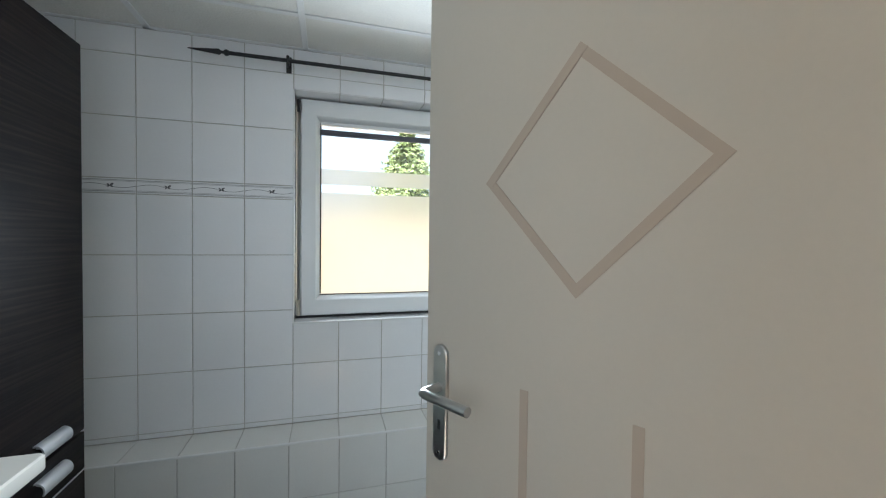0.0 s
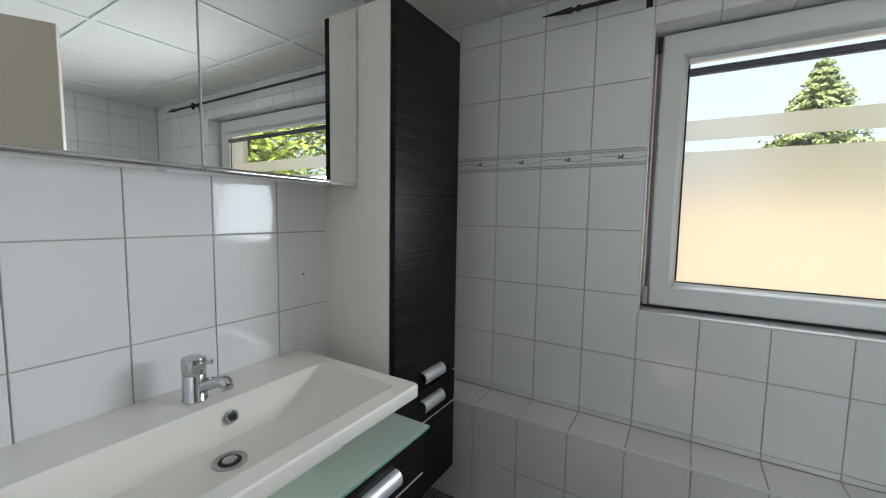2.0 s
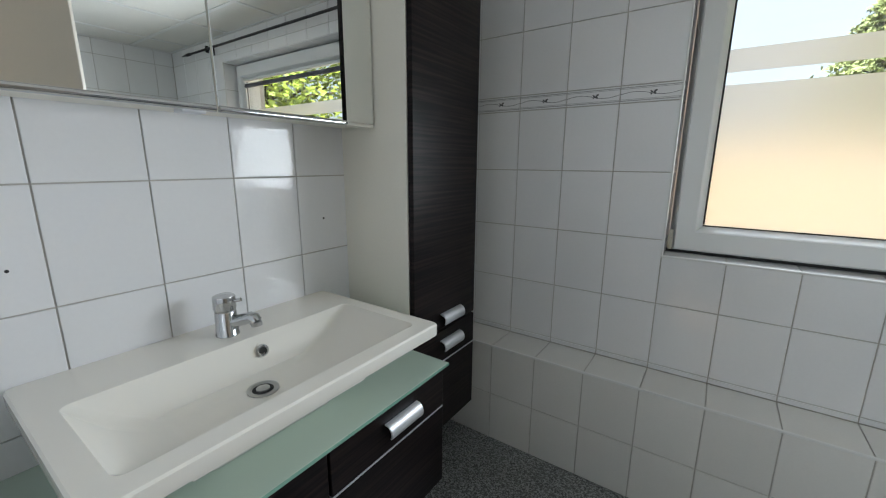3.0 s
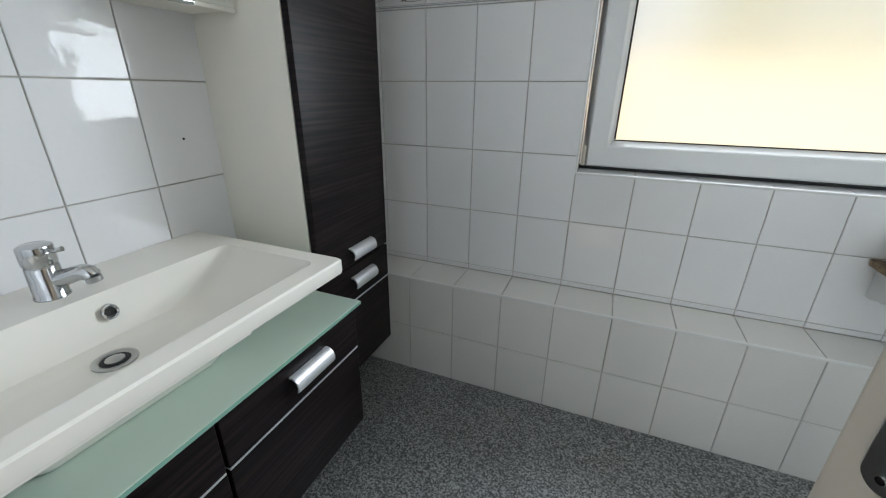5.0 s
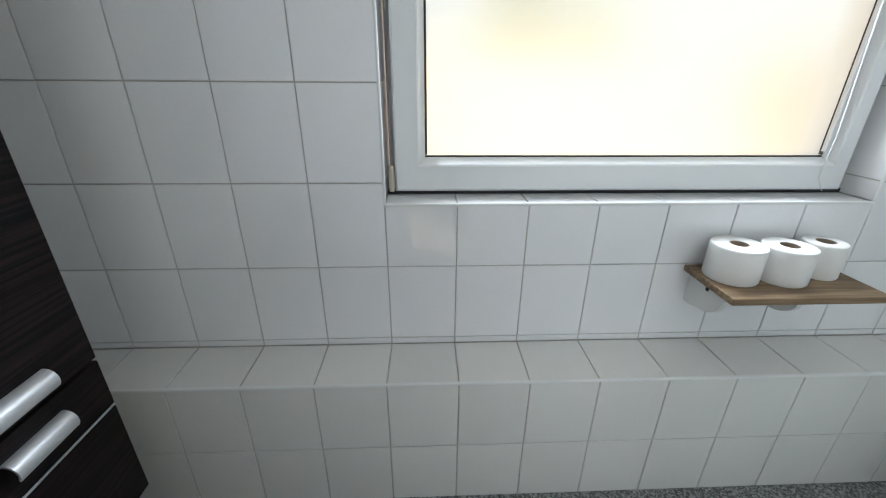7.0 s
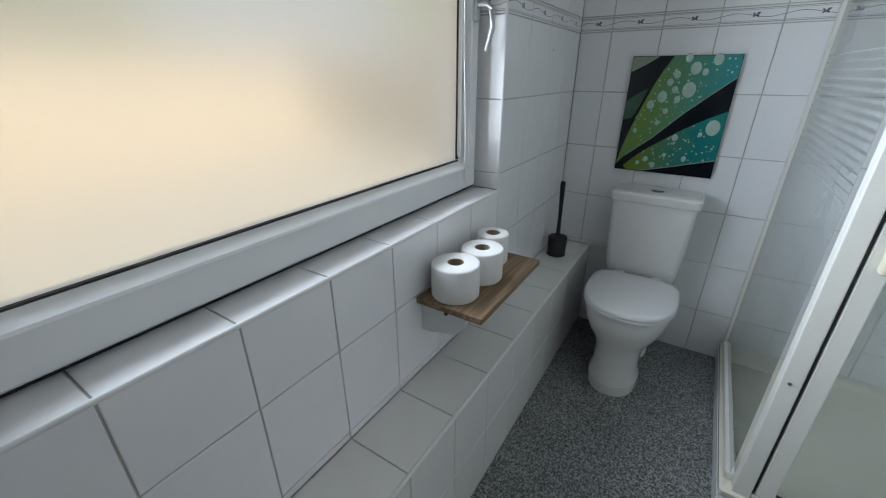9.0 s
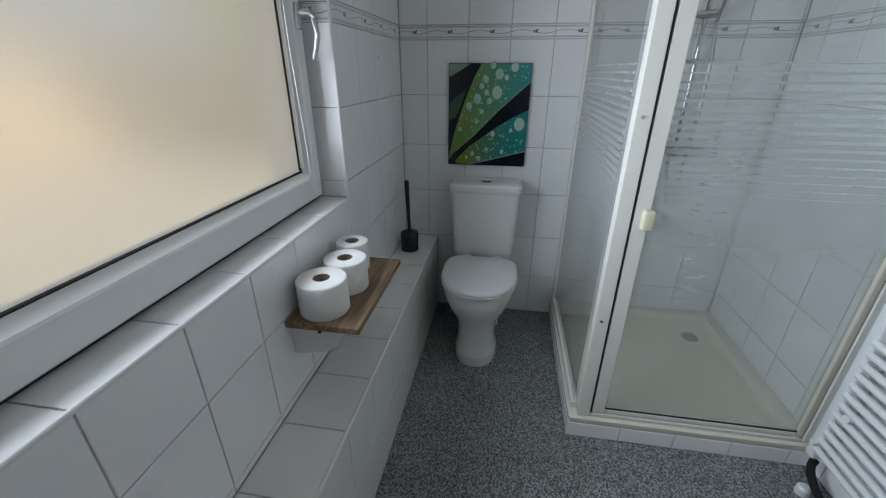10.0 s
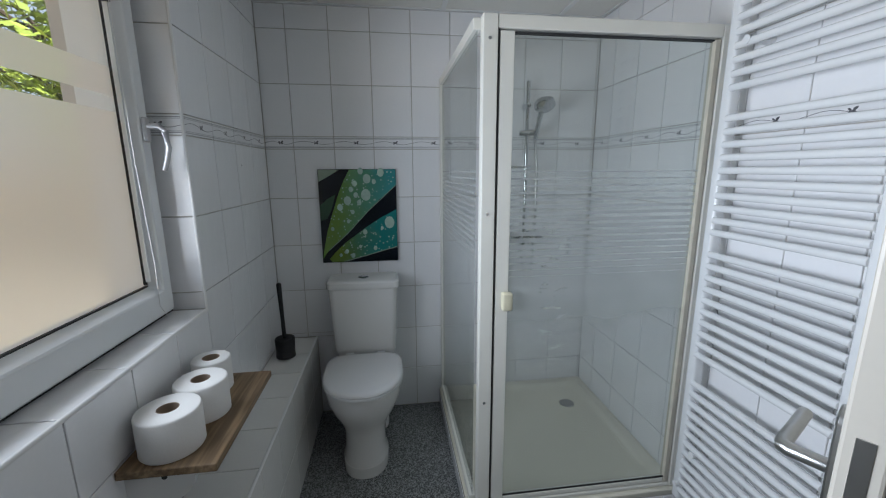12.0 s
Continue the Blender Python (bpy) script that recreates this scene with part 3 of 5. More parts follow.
def door_furniture(side):
    """Long plate with lever, keyhole and screws on one face of the leaf."""
    y = LT if side > 0 else 0.0
    f = side
    px, pz = LW - 0.046, 0.986
    loops = []
    for d, r in ((0.0, 0.0185), (0.006, 0.0185), (0.008, 0.0165)):
        loop = []
        for cz, a0 in ((pz + 0.097, 0), (pz - 0.097, 180)):
            for i in range(9):
                a = radians(a0 + 180 * i / 8)
                loop.append((px + r * math.cos(a), y + f * d, cz + r * math.sin(a)))
        loops.append(loop)
    plate = leaf_part("door_plate", loft(loops), STEEL, door, "long brushed steel door plate", 40)
    lv = pz + 0.032
    leaf_part("lever", tube([(px, y + f * 0.008, lv), (px, y + f * 0.046, lv), (px - 0.002, y + f * 0.052, lv), (px - 0.012, y + f * 0.054, lv), (px - 0.116, y + f * 0.054, lv)], 0.0092, 16), STEEL, plate, "round steel lever handle", 50)
    leaf_part("keyhole", box((px - 0.004, y + f * 0.0075 - 0.001, pz - 0.055), (px + 0.004, y + f * 0.0075 + 0.001, pz - 0.033), 0.002), RUBBER, plate)
    for z in (pz + 0.099, pz - 0.099):
        leaf_part("screw", tube([(px, y + f * 0.0075, z), (px, y + f * 0.0095, z)], 0.004, 10), CHROME, plate)


door_furniture(1)
door_furniture(-1)
leaf_part("lock_plate", box((LW - 0.001, 0.012, 0.87), (LW + 0.0015, 0.028, 1.09), 0.0005, 1), STEEL, door)
bm = bmesh.new()
for lo, hi in (((DX0 - 0.03, -1.88, 0), (DX0, Y0 - 0.001, DH + 0.03)), ((DX1, -1.88, 0), (DX1 + 0.03, Y0 - 0.001, DH + 0.03)), ((DX0, -1.88, DH), (DX1, Y0 - 0.001, DH + 0.03))):
    box(lo, hi, 0.003, 1, bm)
part("door_frame", bm, DOOR_PAINT, door)
bm = bmesh.new()
for lo, hi in (((DX0 - 0.075, Y0 - 0.001, 0), (DX0 - 0.002, Y0 + 0.014, DH + 0.07)), ((DX1 + 0.006, Y0 - 0.001, 0), (DX1 + 0.075, Y0 + 0.014, DH + 0.07)), ((DX0 - 0.002, Y0 - 0.001, DH + 0.002), (DX1 + 0.006, Y0 + 0.014, DH + 0.07))):
    box(lo, hi, 0.004, 2, bm)
part("architrave", bm, DOOR_PAINT, door)

# ---- tiled ledge along the window wall ----
LY, LZ = -0.188, 0.465
ledge = solo("ledge", box((X0, LY + G, -0.05), (X1, G, LZ - G)), GROUT, "tiled pipe-casing ledge along the window wall", "ledge", "structure")
solo("ledge_trim", tube([(X0, LY + 0.004, LZ - 0.003), (X1, LY + 0.004, LZ - 0.003)], 0.0055, 8), TRIM, "white rounded edge profile of the ledge", "trim", "structure", 60)
solo("sill_trim", tube([(WX0, 0.004, WZ0 - 0.003), (WX1, 0.004, WZ0 - 0.003)], 0.0055, 8), TRIM, "white rounded edge profile of the window sill", "trim", "structure", 60)
for i, x in enumerate((WX0, WX1)):
    solo("reveal_trim_%d" % (i + 1), tube([(x, 0.004, WZ0), (x, 0.004, WZ1)], 0.005, 8), TRIM, "white rounded edge profile of the window reveal", "trim", "structure", 60)

# ---- curtain rod ----
rod = thing("curtain_rod", "black iron curtain rod with spear tips above window", "curtain rod", (1.65, -0.05, 2.07))
RY, RZ = -0.05, 2.075
part("bar", tube([(0.70, RY, RZ), (2.72, RY, RZ)], 0.008, 12), BLACK_METAL, rod, smooth=50)
for s, x in ((-1, 0.70), (1, 2.72)):
    prof = [(0.0, 0.010), (0.008, 0.013), (0.014, 0.012), (0.02, 0.006), (0.028, 0.006), (0.036, 0.012), (0.055, 0.010), (0.15, 0.002)]
    part("finial", tube([(x + s * d, RY, RZ) for d, r in prof], [r for d, r in prof], 12), BLACK_METAL, rod, smooth=50)
for x in (0.93, 2.45):
    bm = tube([(x, 0.0, RZ), (x, RY, RZ)], 0.006, 10)
    box((x - 0.011, -0.004, RZ - 0.035), (x + 0.011, -0.0005, RZ + 0.035), 0.001, 1, bm)
    box((x - 0.006, RY - 0.012, RZ - 0.028), (x + 0.006, RY + 0.012, RZ + 0.02), 0.004, 2, bm)
    part("bracket", bm, BLACK_METAL, rod)

# ---- exterior ----
GRASS = mat("sunlit_gravel_ground", (0.44, 0.36, 0.26), 0.95, vary=0.2, scale=0.6, grain=0.15, grain_scale=8)
solo("ground", box((-150, -150, -1.2), (150, 200, -0.9)), GRASS, "pale sunlit gravel and dry grass outside", "ground", "structure")
BARK = mat("bark", (0.10, 0.075, 0.05), 0.9, vary=0.3, scale=4, bump=0.8, bump_scale=12, dist=0.02)
LEAVES = mat("sunlit_leaves", (0.36, 0.44, 0.07), 0.5, vary=0.25, scale=1.5, per_island=0.35)
NEEDLES = mat("conifer_needles", (0.27, 0.32, 0.13), 0.6, vary=0.25, scale=1.0, per_island=0.35)


def leaf_cloud(bm, centre, radius, count, size, rng, flat=1.0):
    for _ in range(count):
        d = Vector((rng.gauss(0, 1), rng.gauss(0, 1), rng.gauss(0, 1) * flat))
        d = d.normalized() * radius * rng.uniform(0.35, 1.0)
        p = Vector(centre) + d
        a = Vector((rng.gauss(0, 1), rng.gauss(0, 1), rng.gauss(0, 1))).normalized()
        b = a.orthogonal().normalized()
        s = size * rng.uniform(0.6, 1.3)
        bm.faces.new([bm.verts.new(p + a * s), bm.verts.new(p + b * s * 0.5), bm.verts.new(p - a * s), bm.verts.new(p - b * s * 0.5)])


def broadleaf(x, y, h, seed):
    rng = random.Random(seed)
    tree = thing("broadleaf_tree", "sunlit green broadleaf tree beyond the window", "tree", (x, y, -0.9), "trees outside")
    trunk = tube([(x, y, -0.95), (x + 0.1, y, h * 0.3), (x - 0.1, y + 0.1, h * 0.6), (x, y, h * 0.85)], [0.22, 0.17, 0.11, 0.04], 9)
    cloud = bmesh.new()
    for k in range(60):
        a, e = rng.uniform(0, 6.28), rng.uniform(0, 1)
        r = h * 0.34 * math.sin(math.pi * (0.15 + 0.75 * e)) * rng.uniform(0.5, 1.0)
        c = (x + r * math.cos(a), y + r * math.sin(a), h * (0.22 + 0.75 * e))
        tube([(x, y, h * (0.15 + 0.55 * e)), ((x + c[0]) / 2, (y + c[1]) / 2, c[2] - 0.15), c], [0.06, 0.04, 0.012], 6, trunk)
        leaf_cloud(cloud, c, h * 0.14, 230, 0.14, rng)
    part("trunk", trunk, BARK, tree)
    part("crown", cloud, LEAVES, tree)
    return tree


def conifer(x, y, h, seed):
    rng = random.Random(seed)
    tree = thing("conifer_tree", "tall dark green conifer beyond the window", "tree", (x, y, -0.9), "trees outside")
    trunk = tube([(x, y, -0.95), (x, y, h)], [0.3, 0.03], 9)
    cloud = bmesh.new()
    levels = 26
    for k in range(levels):
        z = -0.2 + (h + 0.2) * k / levels
        r = min((h - z) * 0.58 + 0.15, 3.4)
        for j in range(14):
            a = rng.uniform(0, 6.28)
            rr = r * rng.uniform(0.75, 1.05)
            tip = Vector((x + rr * math.cos(a), y + rr * math.sin(a), z - rr * 0.25))
            tube([(x, y, z), tip], [0.04, 0.01], 5, trunk)
            for m in range(7):
                leaf_cloud(cloud, Vector((x, y, z)).lerp(tip, (m + 1.5) / 8), 0.12 + rr * 0.1, 8, 0.16, rng, 0.5)
    part("trunk", trunk, BARK, tree)
    part("crown", cloud, NEEDLES, tree)
    return tree


conifer(6.9, 28.0, 10.2, 3)
conifer(11.2, 27.5, 6.6, 4)
broadleaf(11.6, 6.1, 9.0, 5)
broadleaf(17.0, 6.5, 8.5, 6)

# unseen sunlit ochre wall in front of the trees, added to warm the film
gw = thing("film_backdrop_wall", "long unseen ochre wall beyond the window, added to warm the film", "garden wall", (10.0, 12.0, -0.9))
OCHRE = mat("ochre_render", (0.68, 0.51, 0.32), 0.9, vary=0.12, scale=0.8, grain=0.08, grain_scale=20)
part("wall", box((-25, 11.85, -0.92), (45, 12.1, 1.75)), OCHRE, gw)
part("coping", box((-25, 11.8, 1.751), (45, 12.15, 1.83), 0.02, 1), PLASTER, gw)
# corner hinges of the sash
HINGE = mat("beige_hinge_cover", (0.55, 0.50, 0.42), 0.45)
part("hinge", tube([(0.966, 0.078, 0.942), (0.966, 0.078, 1.015)], 0.0075, 12), HINGE, window, "beige hinge cover", 50)
part("hinge", tube([(0.966, 0.078, 1.90), (0.966, 0.078, 1.955)], 0.0075, 12), RUBBER, window, "dark hinge cover", 50)
# ---- tall cabinet ----
tall = thing("tall_cabinet", "tall wall-hung cabinet with dark wenge fronts and cream sides", "cabinet", (0.22, -0.56, 0.277))
TX, TY0, TY1, TZ0, TZ1 = 0.352, -0.752, -0.372, 0.277, 1.912
on_wall(tall)
part("body", box((VX0 + 0.001, TY0, TZ0), (TX, TY1, TZ1), 0.0015, 1), CREAM_BOARD, tall, "cream laminated carcass")


def front_panel(parent, x0, x1, y0, y1, z0, z1, name="door"):
    return part(name, box((x0, y0, z0), (x1, y1, z1), 0.002, 2), WENGE, parent, "dark wenge front with horizontal grain")


def bow_handle(parent, y0, y1, z, x):
    """Wide curved aluminium grip with a hollow back."""
    prof = []
    for i in range(9):
        a = radians(-35 + 160 * i / 8)
        prof.append((x + 0.004 + 0.022 * math.cos(a), z - 0.006 + 0.024 * math.sin(a)))
    inner = [(x + 0.004 + (px - x - 0.004) * 0.82, z - 0.006 + (pz - z + 0.006) * 0.82) for px, pz in prof[::-1]]
    ring = prof + inner
    bm = loft([[(px, y0, pz) for px, pz in ring], [(px, y1, pz) for px, pz in ring]])
    for y in (y0 + 0.012, y1 - 0.024):
        box((x - 0.001, y, z + 0.004), (x + 0.012, y + 0.012, z + 0.014), bm=bm)
    return part("handle", bm, ALU, parent, "curved satin aluminium handle", 40)


d = front_panel(tall, TX + 0.002, TX + 0.022, TY0 + 0.001, TY1 - 0.001, 0.681, TZ1)
bow_handle(d, -0.606, -0.481, 0.722, TX + 0.022)
d = front_panel(tall, TX + 0.002, TX + 0.022, TY0 + 0.001, TY1 - 0.001, 0.553, 0.673, "drawer_front")
bow_handle(d, -0.606, -0.481, 0.620, TX + 0.022)
d = front_panel(tall, TX + 0.002, TX + 0.022, TY0 + 0.001, TY1 - 0.001, TZ0, 0.546, "lower_front")
part("edge_strip", box((TX + 0.003, TY0 + 0.002, 0.547), (TX + 0.0215, TY1 - 0.002, 0.552)), ALU, tall, "thin bright edge strip")

# ---- vanity unit: two drawer stacks under a green glass top, basin above ----
VX, VZ0, VZ1 = 0.478, 0.245, 0.652
vanity_sides = [(-1.205, -0.765), (-1.649, -1.209)]
for k, (y0, y1) in enumerate(vanity_sides):
    unit = thing("drawer_unit", "wall-hung wenge drawer unit under the green glass top", "cabinet", (0.27, (y0 + y1) / 2, VZ0), "vanity drawer units")
    on_wall(unit)
    part("body", box((VX0 + 0.001, y0, VZ0), (VX, y1, VZ1), 0.0015, 1), WENGE, unit)
    d = front_panel(unit, VX + 0.001, VX + 0.019, y0 + 0.002, y1 - 0.001, 0.518, 0.648, "drawer_front")
    m = (y0 + y1) / 2 + (0.022 if k == 0 else -0.11)
    bow_handle(d, m - 0.065, m + 0.065, 0.585, VX + 0.019)
    front_panel(unit, VX + 0.001, VX + 0.019, y0 + 0.002, y1 - 0.001, VZ0, 0.511, "drawer_front")
    part("edge_strip", box((VX + 0.002, y0 + 0.003, 0.512), (VX + 0.0185, y1 - 0.002, 0.517)), ALU, unit, "thin bright edge strip")
gt = thing("glass_top", "frosted green glass vanity top under the basin", "glass shelf", (0.29, -1.19, VZ1))
on_wall(gt)
part("sheet", box((VX0 + 0.001, -1.66, VZ1 + 0.001), (0.512, -0.757, VZ1 + 0.011), 0.002, 2), GREEN_GLASS, gt)
part("edge", box((0.5122, -1.659, VZ1 + 0.002), (0.5132, -0.758, VZ1 + 0.010)), GLASS_EDGE, gt, "clear green polished edge")

BX1, BY0, BY1, BZ = 0.552, -1.606, -0.866, 0.840
basin = thing("washbasin", "cream white rectangular washbasin with sloping bowl", "washbasin", (0.3, -1.245, VZ1 + 0.012))
on_wall(basin)


def rr(x0, x1, y0, y1, z, r):
    return rounded(x0, x1, y0, y1, z, r, 5)


outer = [rr(VX0 + 0.10, 0.38, BY0 + 0.20, BY1 - 0.22, VZ1 + 0.0125, 0.03), rr(VX0 + 0.09, 0.41, BY0 + 0.16, BY1 - 0.18, 0.71, 0.03), rr(VX0 + 0.06, 0.46, BY0 + 0.08, BY1 - 0.10, BZ - 0.080, 0.02), rr(VX0 + 0.04, BX1 - 0.02, BY0 + 0.03, BY1 - 0.03, BZ - 0.036, 0.02),
         rr(VX0 + 0.002, BX1 - 0.002, BY0 + 0.002, BY1 - 0.002, BZ - 0.034, 0.012), rr(VX0 + 0.001, BX1, BY0, BY1, BZ - 0.030, 0.014), rr(VX0 + 0.001, BX1, BY0, BY1, BZ - 0.004, 0.014), rr(VX0 + 0.003, BX1 - 0.004, BY0 + 0.004, BY1 - 0.004, BZ, 0.012)]
inner = [rr(0.228, BX1 - 0.046, BY0 + 0.045, BY1 - 0.045, BZ, 0.02), rr(0.233, BX1 - 0.052, BY0 + 0.050, BY1 - 0.051, BZ - 0.006, 0.02), rr(0.244, BX1 - 0.075, BY0 + 0.10, BY1 - 0.13, BZ - 0.058, 0.03),
         rr(0.252, BX1 - 0.092, BY0 + 0.145, BY1 - 0.19, BZ - 0.086, 0.035), rr(0.275, BX1 - 0.12, BY0 + 0.18, BY1 - 0.23, BZ - 0.094, 0.03)]
part("bowl", loft(outer + inner), BASIN, basin, smooth=35)
part("front_apron", box((0.47, -1.485, BZ - 0.041), (BX1 - 0.004, -1.135, BZ - 0.030), 0.004, 2), BASIN, basin)
DX, DY, DZ = 0.318, -1.240, BZ - 0.094
part("drain", lathe([(0.035, DZ - 0.001), (0.035, DZ + 0.003), (0.031, DZ + 0.004), (0.024, DZ + 0.002), (0.023, DZ + 0.0005)], DX, DY), STEEL, basin, "round chrome drain", 50)
part("drain_hole", lathe([(0.0235, DZ + 0.0006), (0.0235, DZ + 0.0014), (0.010, DZ + 0.0016)], DX, DY), RUBBER, basin)
part("drain_plug", lathe([(0.015, DZ + 0.0017), (0.015, DZ + 0.004), (0.010, DZ + 0.006)], DX, DY), STEEL, basin, smooth=50)
ov = bmesh.new()
loops = []
for r, x in ((0.0145, 0.2425), (0.0145, 0.2485), (0.012, 0.2505), (0.0095, 0.2485), (0.0095, 0.244)):
    loops.append([(x - 0.0035 * math.sin(2 * math.pi * k / 20), -1.192 + r * math.cos(2 * math.pi * k / 20), BZ - 0.036 + r * math.sin(2 * math.pi * k / 20)) for k in range(20)])
part("overflow_ring", loft(loops, False, False, ov), CHROME, basin, "chrome overflow ring", 50)
part("overflow_hole", loft([[(0.2455, -1.192 + 0.0092 * math.cos(2 * math.pi * k / 20), BZ - 0.036 + 0.0092 * math.sin(2 * math.pi * k / 20)) for k in range(20)], [(0.2465, -1.192 + 0.0092 * math.cos(2 * math.pi * k / 20), BZ - 0.036 + 0.0092 * math.sin(2 * math.pi * k / 20)) for k in range(20)]]), RUBBER, basin)

FX, FY = 0.163, -1.231
tap = thing("basin_tap", "chrome single-lever tap on the washbasin", "tap", (FX, FY, BZ))
on_wall(tap)
SDX, SDY = math.cos(radians(32)), math.sin(radians(32))


def along(d, z):
    """A point d metres from the tap's axis along the spout."""
    return (FX + d * SDX, FY + d * SDY, BZ + z)


part("body", lathe([(0.0275, BZ), (0.0275, BZ + 0.003), (0.0260, BZ + 0.005), (0.0250, BZ + 0.060), (0.0240, BZ + 0.062)], FX, FY, 32), CHROME, tap, smooth=40)
part("collar", lathe([(0.0230, BZ + 0.0615), (0.0230, BZ + 0.0655)], FX, FY, 32), STEEL, tap, smooth=40)
part("spout", tube([along(0.012, 0.032), along(0.030, 0.036), along(0.048, 0.042), along(0.062, 0.045), along(0.071, 0.043), along(0.075, 0.036)], [0.0170, 0.0155, 0.0145, 0.0150, 0.0155, 0.0150], 16), CHROME, tap, smooth=60)
part("aerator", tube([along(0.0752, 0.0355), along(0.0765, 0.025)], 0.0135, 16), STEEL, tap, smooth=50)
part("lever_cap", lathe([(0.0250, BZ + 0.066), (0.0260, BZ + 0.069), (0.0260, BZ + 0.096), (0.0250, BZ + 0.100), (0.020, BZ + 0.1025), (0.006, BZ + 0.103)], FX, FY, 32), CHROME, tap, smooth=40)
part("lever", tube([along(0.020, 0.088), along(0.034, 0.090), along(0.043, 0.092)], [0.0048, 0.0042, 0.0048], 12), CHROME, tap, smooth=60)

# ---- mirror cabinet ----
MX, MZ0, MZ1 = 0.225, 1.372, 1.922
MY0, MYS, MY1 = -1.700, -1.226, -0.757
mc = thing("mirror_cabinet", "two-door mirrored bathroom cabinet with chrome bottom rails", "mirror cabinet", (0.14, -1.2, MZ0))
on_wall(mc)
part("body", box((VX0 + 0.001, MY0 + 0.002, MZ0), (MX - 0.006, MY1 - 0.001, MZ1), 0.002, 1), CREAM_BOARD, mc, "cream laminated carcass")
for y0, y1, rail_end in ((MYS + 0.002, MY1, -0.867), (MY0, MYS - 0.002, MYS - 0.004)):
    md = part("mirror_door", box((MX - 0.005, y0, MZ0 + 0.004), (MX, y1, MZ1), 0.0008, 1), MIRROR, mc, "mirrored door")
    part("bottom_rail", tube([(MX - 0.002, y0 + 0.002, MZ0), (MX - 0.002, rail_end, MZ0)], 0.0075, 10), CHROME, md, "rounded chrome bottom rail", 60)
part("under_light", box((0.155, -1.285, MZ0 - 0.010), (0.195, -1.235, MZ0 - 0.001), 0.003, 2), ALU, mc)
part("bottom_lip", box((MX - 0.010, -0.866, MZ0 - 0.006), (MX - 0.0005, MY1 - 0.001, MZ0 + 0.003), 0.001, 1), CREAM_BOARD, mc)

# ---- wooden shelf and paper rolls ----
SZ = 0.735
shelf = thing("wall_shelf", "small weathered wooden wall shelf above the ledge", "shelf", (2.05, -0.1, SZ - 0.02))
bm = box((1.838, -0.209, SZ - 0.020), (2.262, -0.001, SZ), 0.003, 2)
part("board", bm, SHELF_WOOD, shelf)
for x in (1.872, 2.090):
    prof = [(-0.001, SZ - 0.021), (-0.165, SZ - 0.021), (-0.165, SZ - 0.034), (-0.150, SZ - 0.044)]
    prof += [(-0.060 - 0.088 * math.cos(radians(90 * i / 8)), SZ - 0.112 + 0.066 * (1 - math.sin(radians(90 * i / 8)))) for i in range(9)]
    prof += [(-0.030, SZ - 0.122), (-0.001, SZ - 0.122)]
    part("bracket", loft([[(x - 0.008, py, pz) for py, pz in prof], [(x + 0.008, py, pz) for py, pz in prof]]), TRIM, shelf, "curved white bracket")
    part("bracket_screw", tube([(x - 0.0085, -0.085, SZ - 0.040), (x - 0.0105, -0.085, SZ - 0.040)], 0.006, 10), RUBBER, shelf)


def paper_roll(x, y, z, r, h):
    roll = thing("toilet_roll", "white toilet paper roll standing on wooden shelf", "toilet paper", (x, y, z), "toilet rolls on the shelf")
    bm = lathe([(0.023, z + h - 0.001), (0.0235, z + h), (r - 0.004, z + h), (r - 0.001, z + h - 0.002), (r, z + h - 0.006), (r, z + 0.005), (r - 0.003, z + 0.0005), (0.0235, z + 0.0005), (0.023, z + 0.002)], x, y, 40, False, False)
    part("paper", bm, PAPER, roll, smooth=50)
    part("core", lathe([(0.0232, z + 0.001), (0.0232, z + h - 0.0005), (0.0218, z + h - 0.0005), (0.0218, z + 0.001)], x, y, 28, False, False), CARD, roll, "brown cardboard core", 60)
    return roll


paper_roll(1.915, -0.084, SZ, 0.068, 0.100)
paper_roll(2.046, -0.098, SZ, 0.064, 0.100)
paper_roll(2.172, -0.072, SZ, 0.052, 0.100)

# ---- toilet ----
TYC = -0.462
wc = thing("toilet", "white ceramic close-coupled toilet with closed lid", "toilet", (2.72, TYC, 0.0))
wc.location.x += 0.035
rows = [(0.000, 2.70, 0.140, 0.102, 0.14), (0.055, 2.70, 0.140, 0.102, 0.14), (0.062, 2.70, 0.134, 0.097, 0.14), (0.130, 2.70, 0.128, 0.094, 0.15), (0.200, 2.71, 0.130, 0.097, 0.16),
        (0.245, 2.715, 0.145, 0.115, 0.18), (0.290, 2.72, 0.172, 0.145, 0.20), (0.340, 2.725, 0.190, 0.166, 0.21), (0.385, 2.73, 0.198, 0.175, 0.22), (0.400, 2.73, 0.197, 0.175, 0.22), (0.405, 2.73, 0.190, 0.168, 0.215)]
part("bowl", loft([oval(cx_, TYC, z, rx, ry, 40, 2.25, bk) for z, cx_, rx, ry, bk in rows]), CERAMIC, wc, smooth=50)
part("foot_ring", loft([oval(2.70, TYC, z, 0.140 + e, 0.102 + e, 40, 2.25, 0.14 + e) for z, e in ((0.001, 0.002), (0.05, 0.003), (0.054, 0.0015))]), CERAMIC, wc, smooth=50)
part("seat", loft([oval(2.735, TYC, z, rx + 0.008, rx - 0.024, 48, 2.2, 0.185, 4.5) for z, rx in ((0.407, 0.205), (0.410, 0.209), (0.420, 0.209), (0.423, 0.206))]), SEAT, wc, smooth=40)
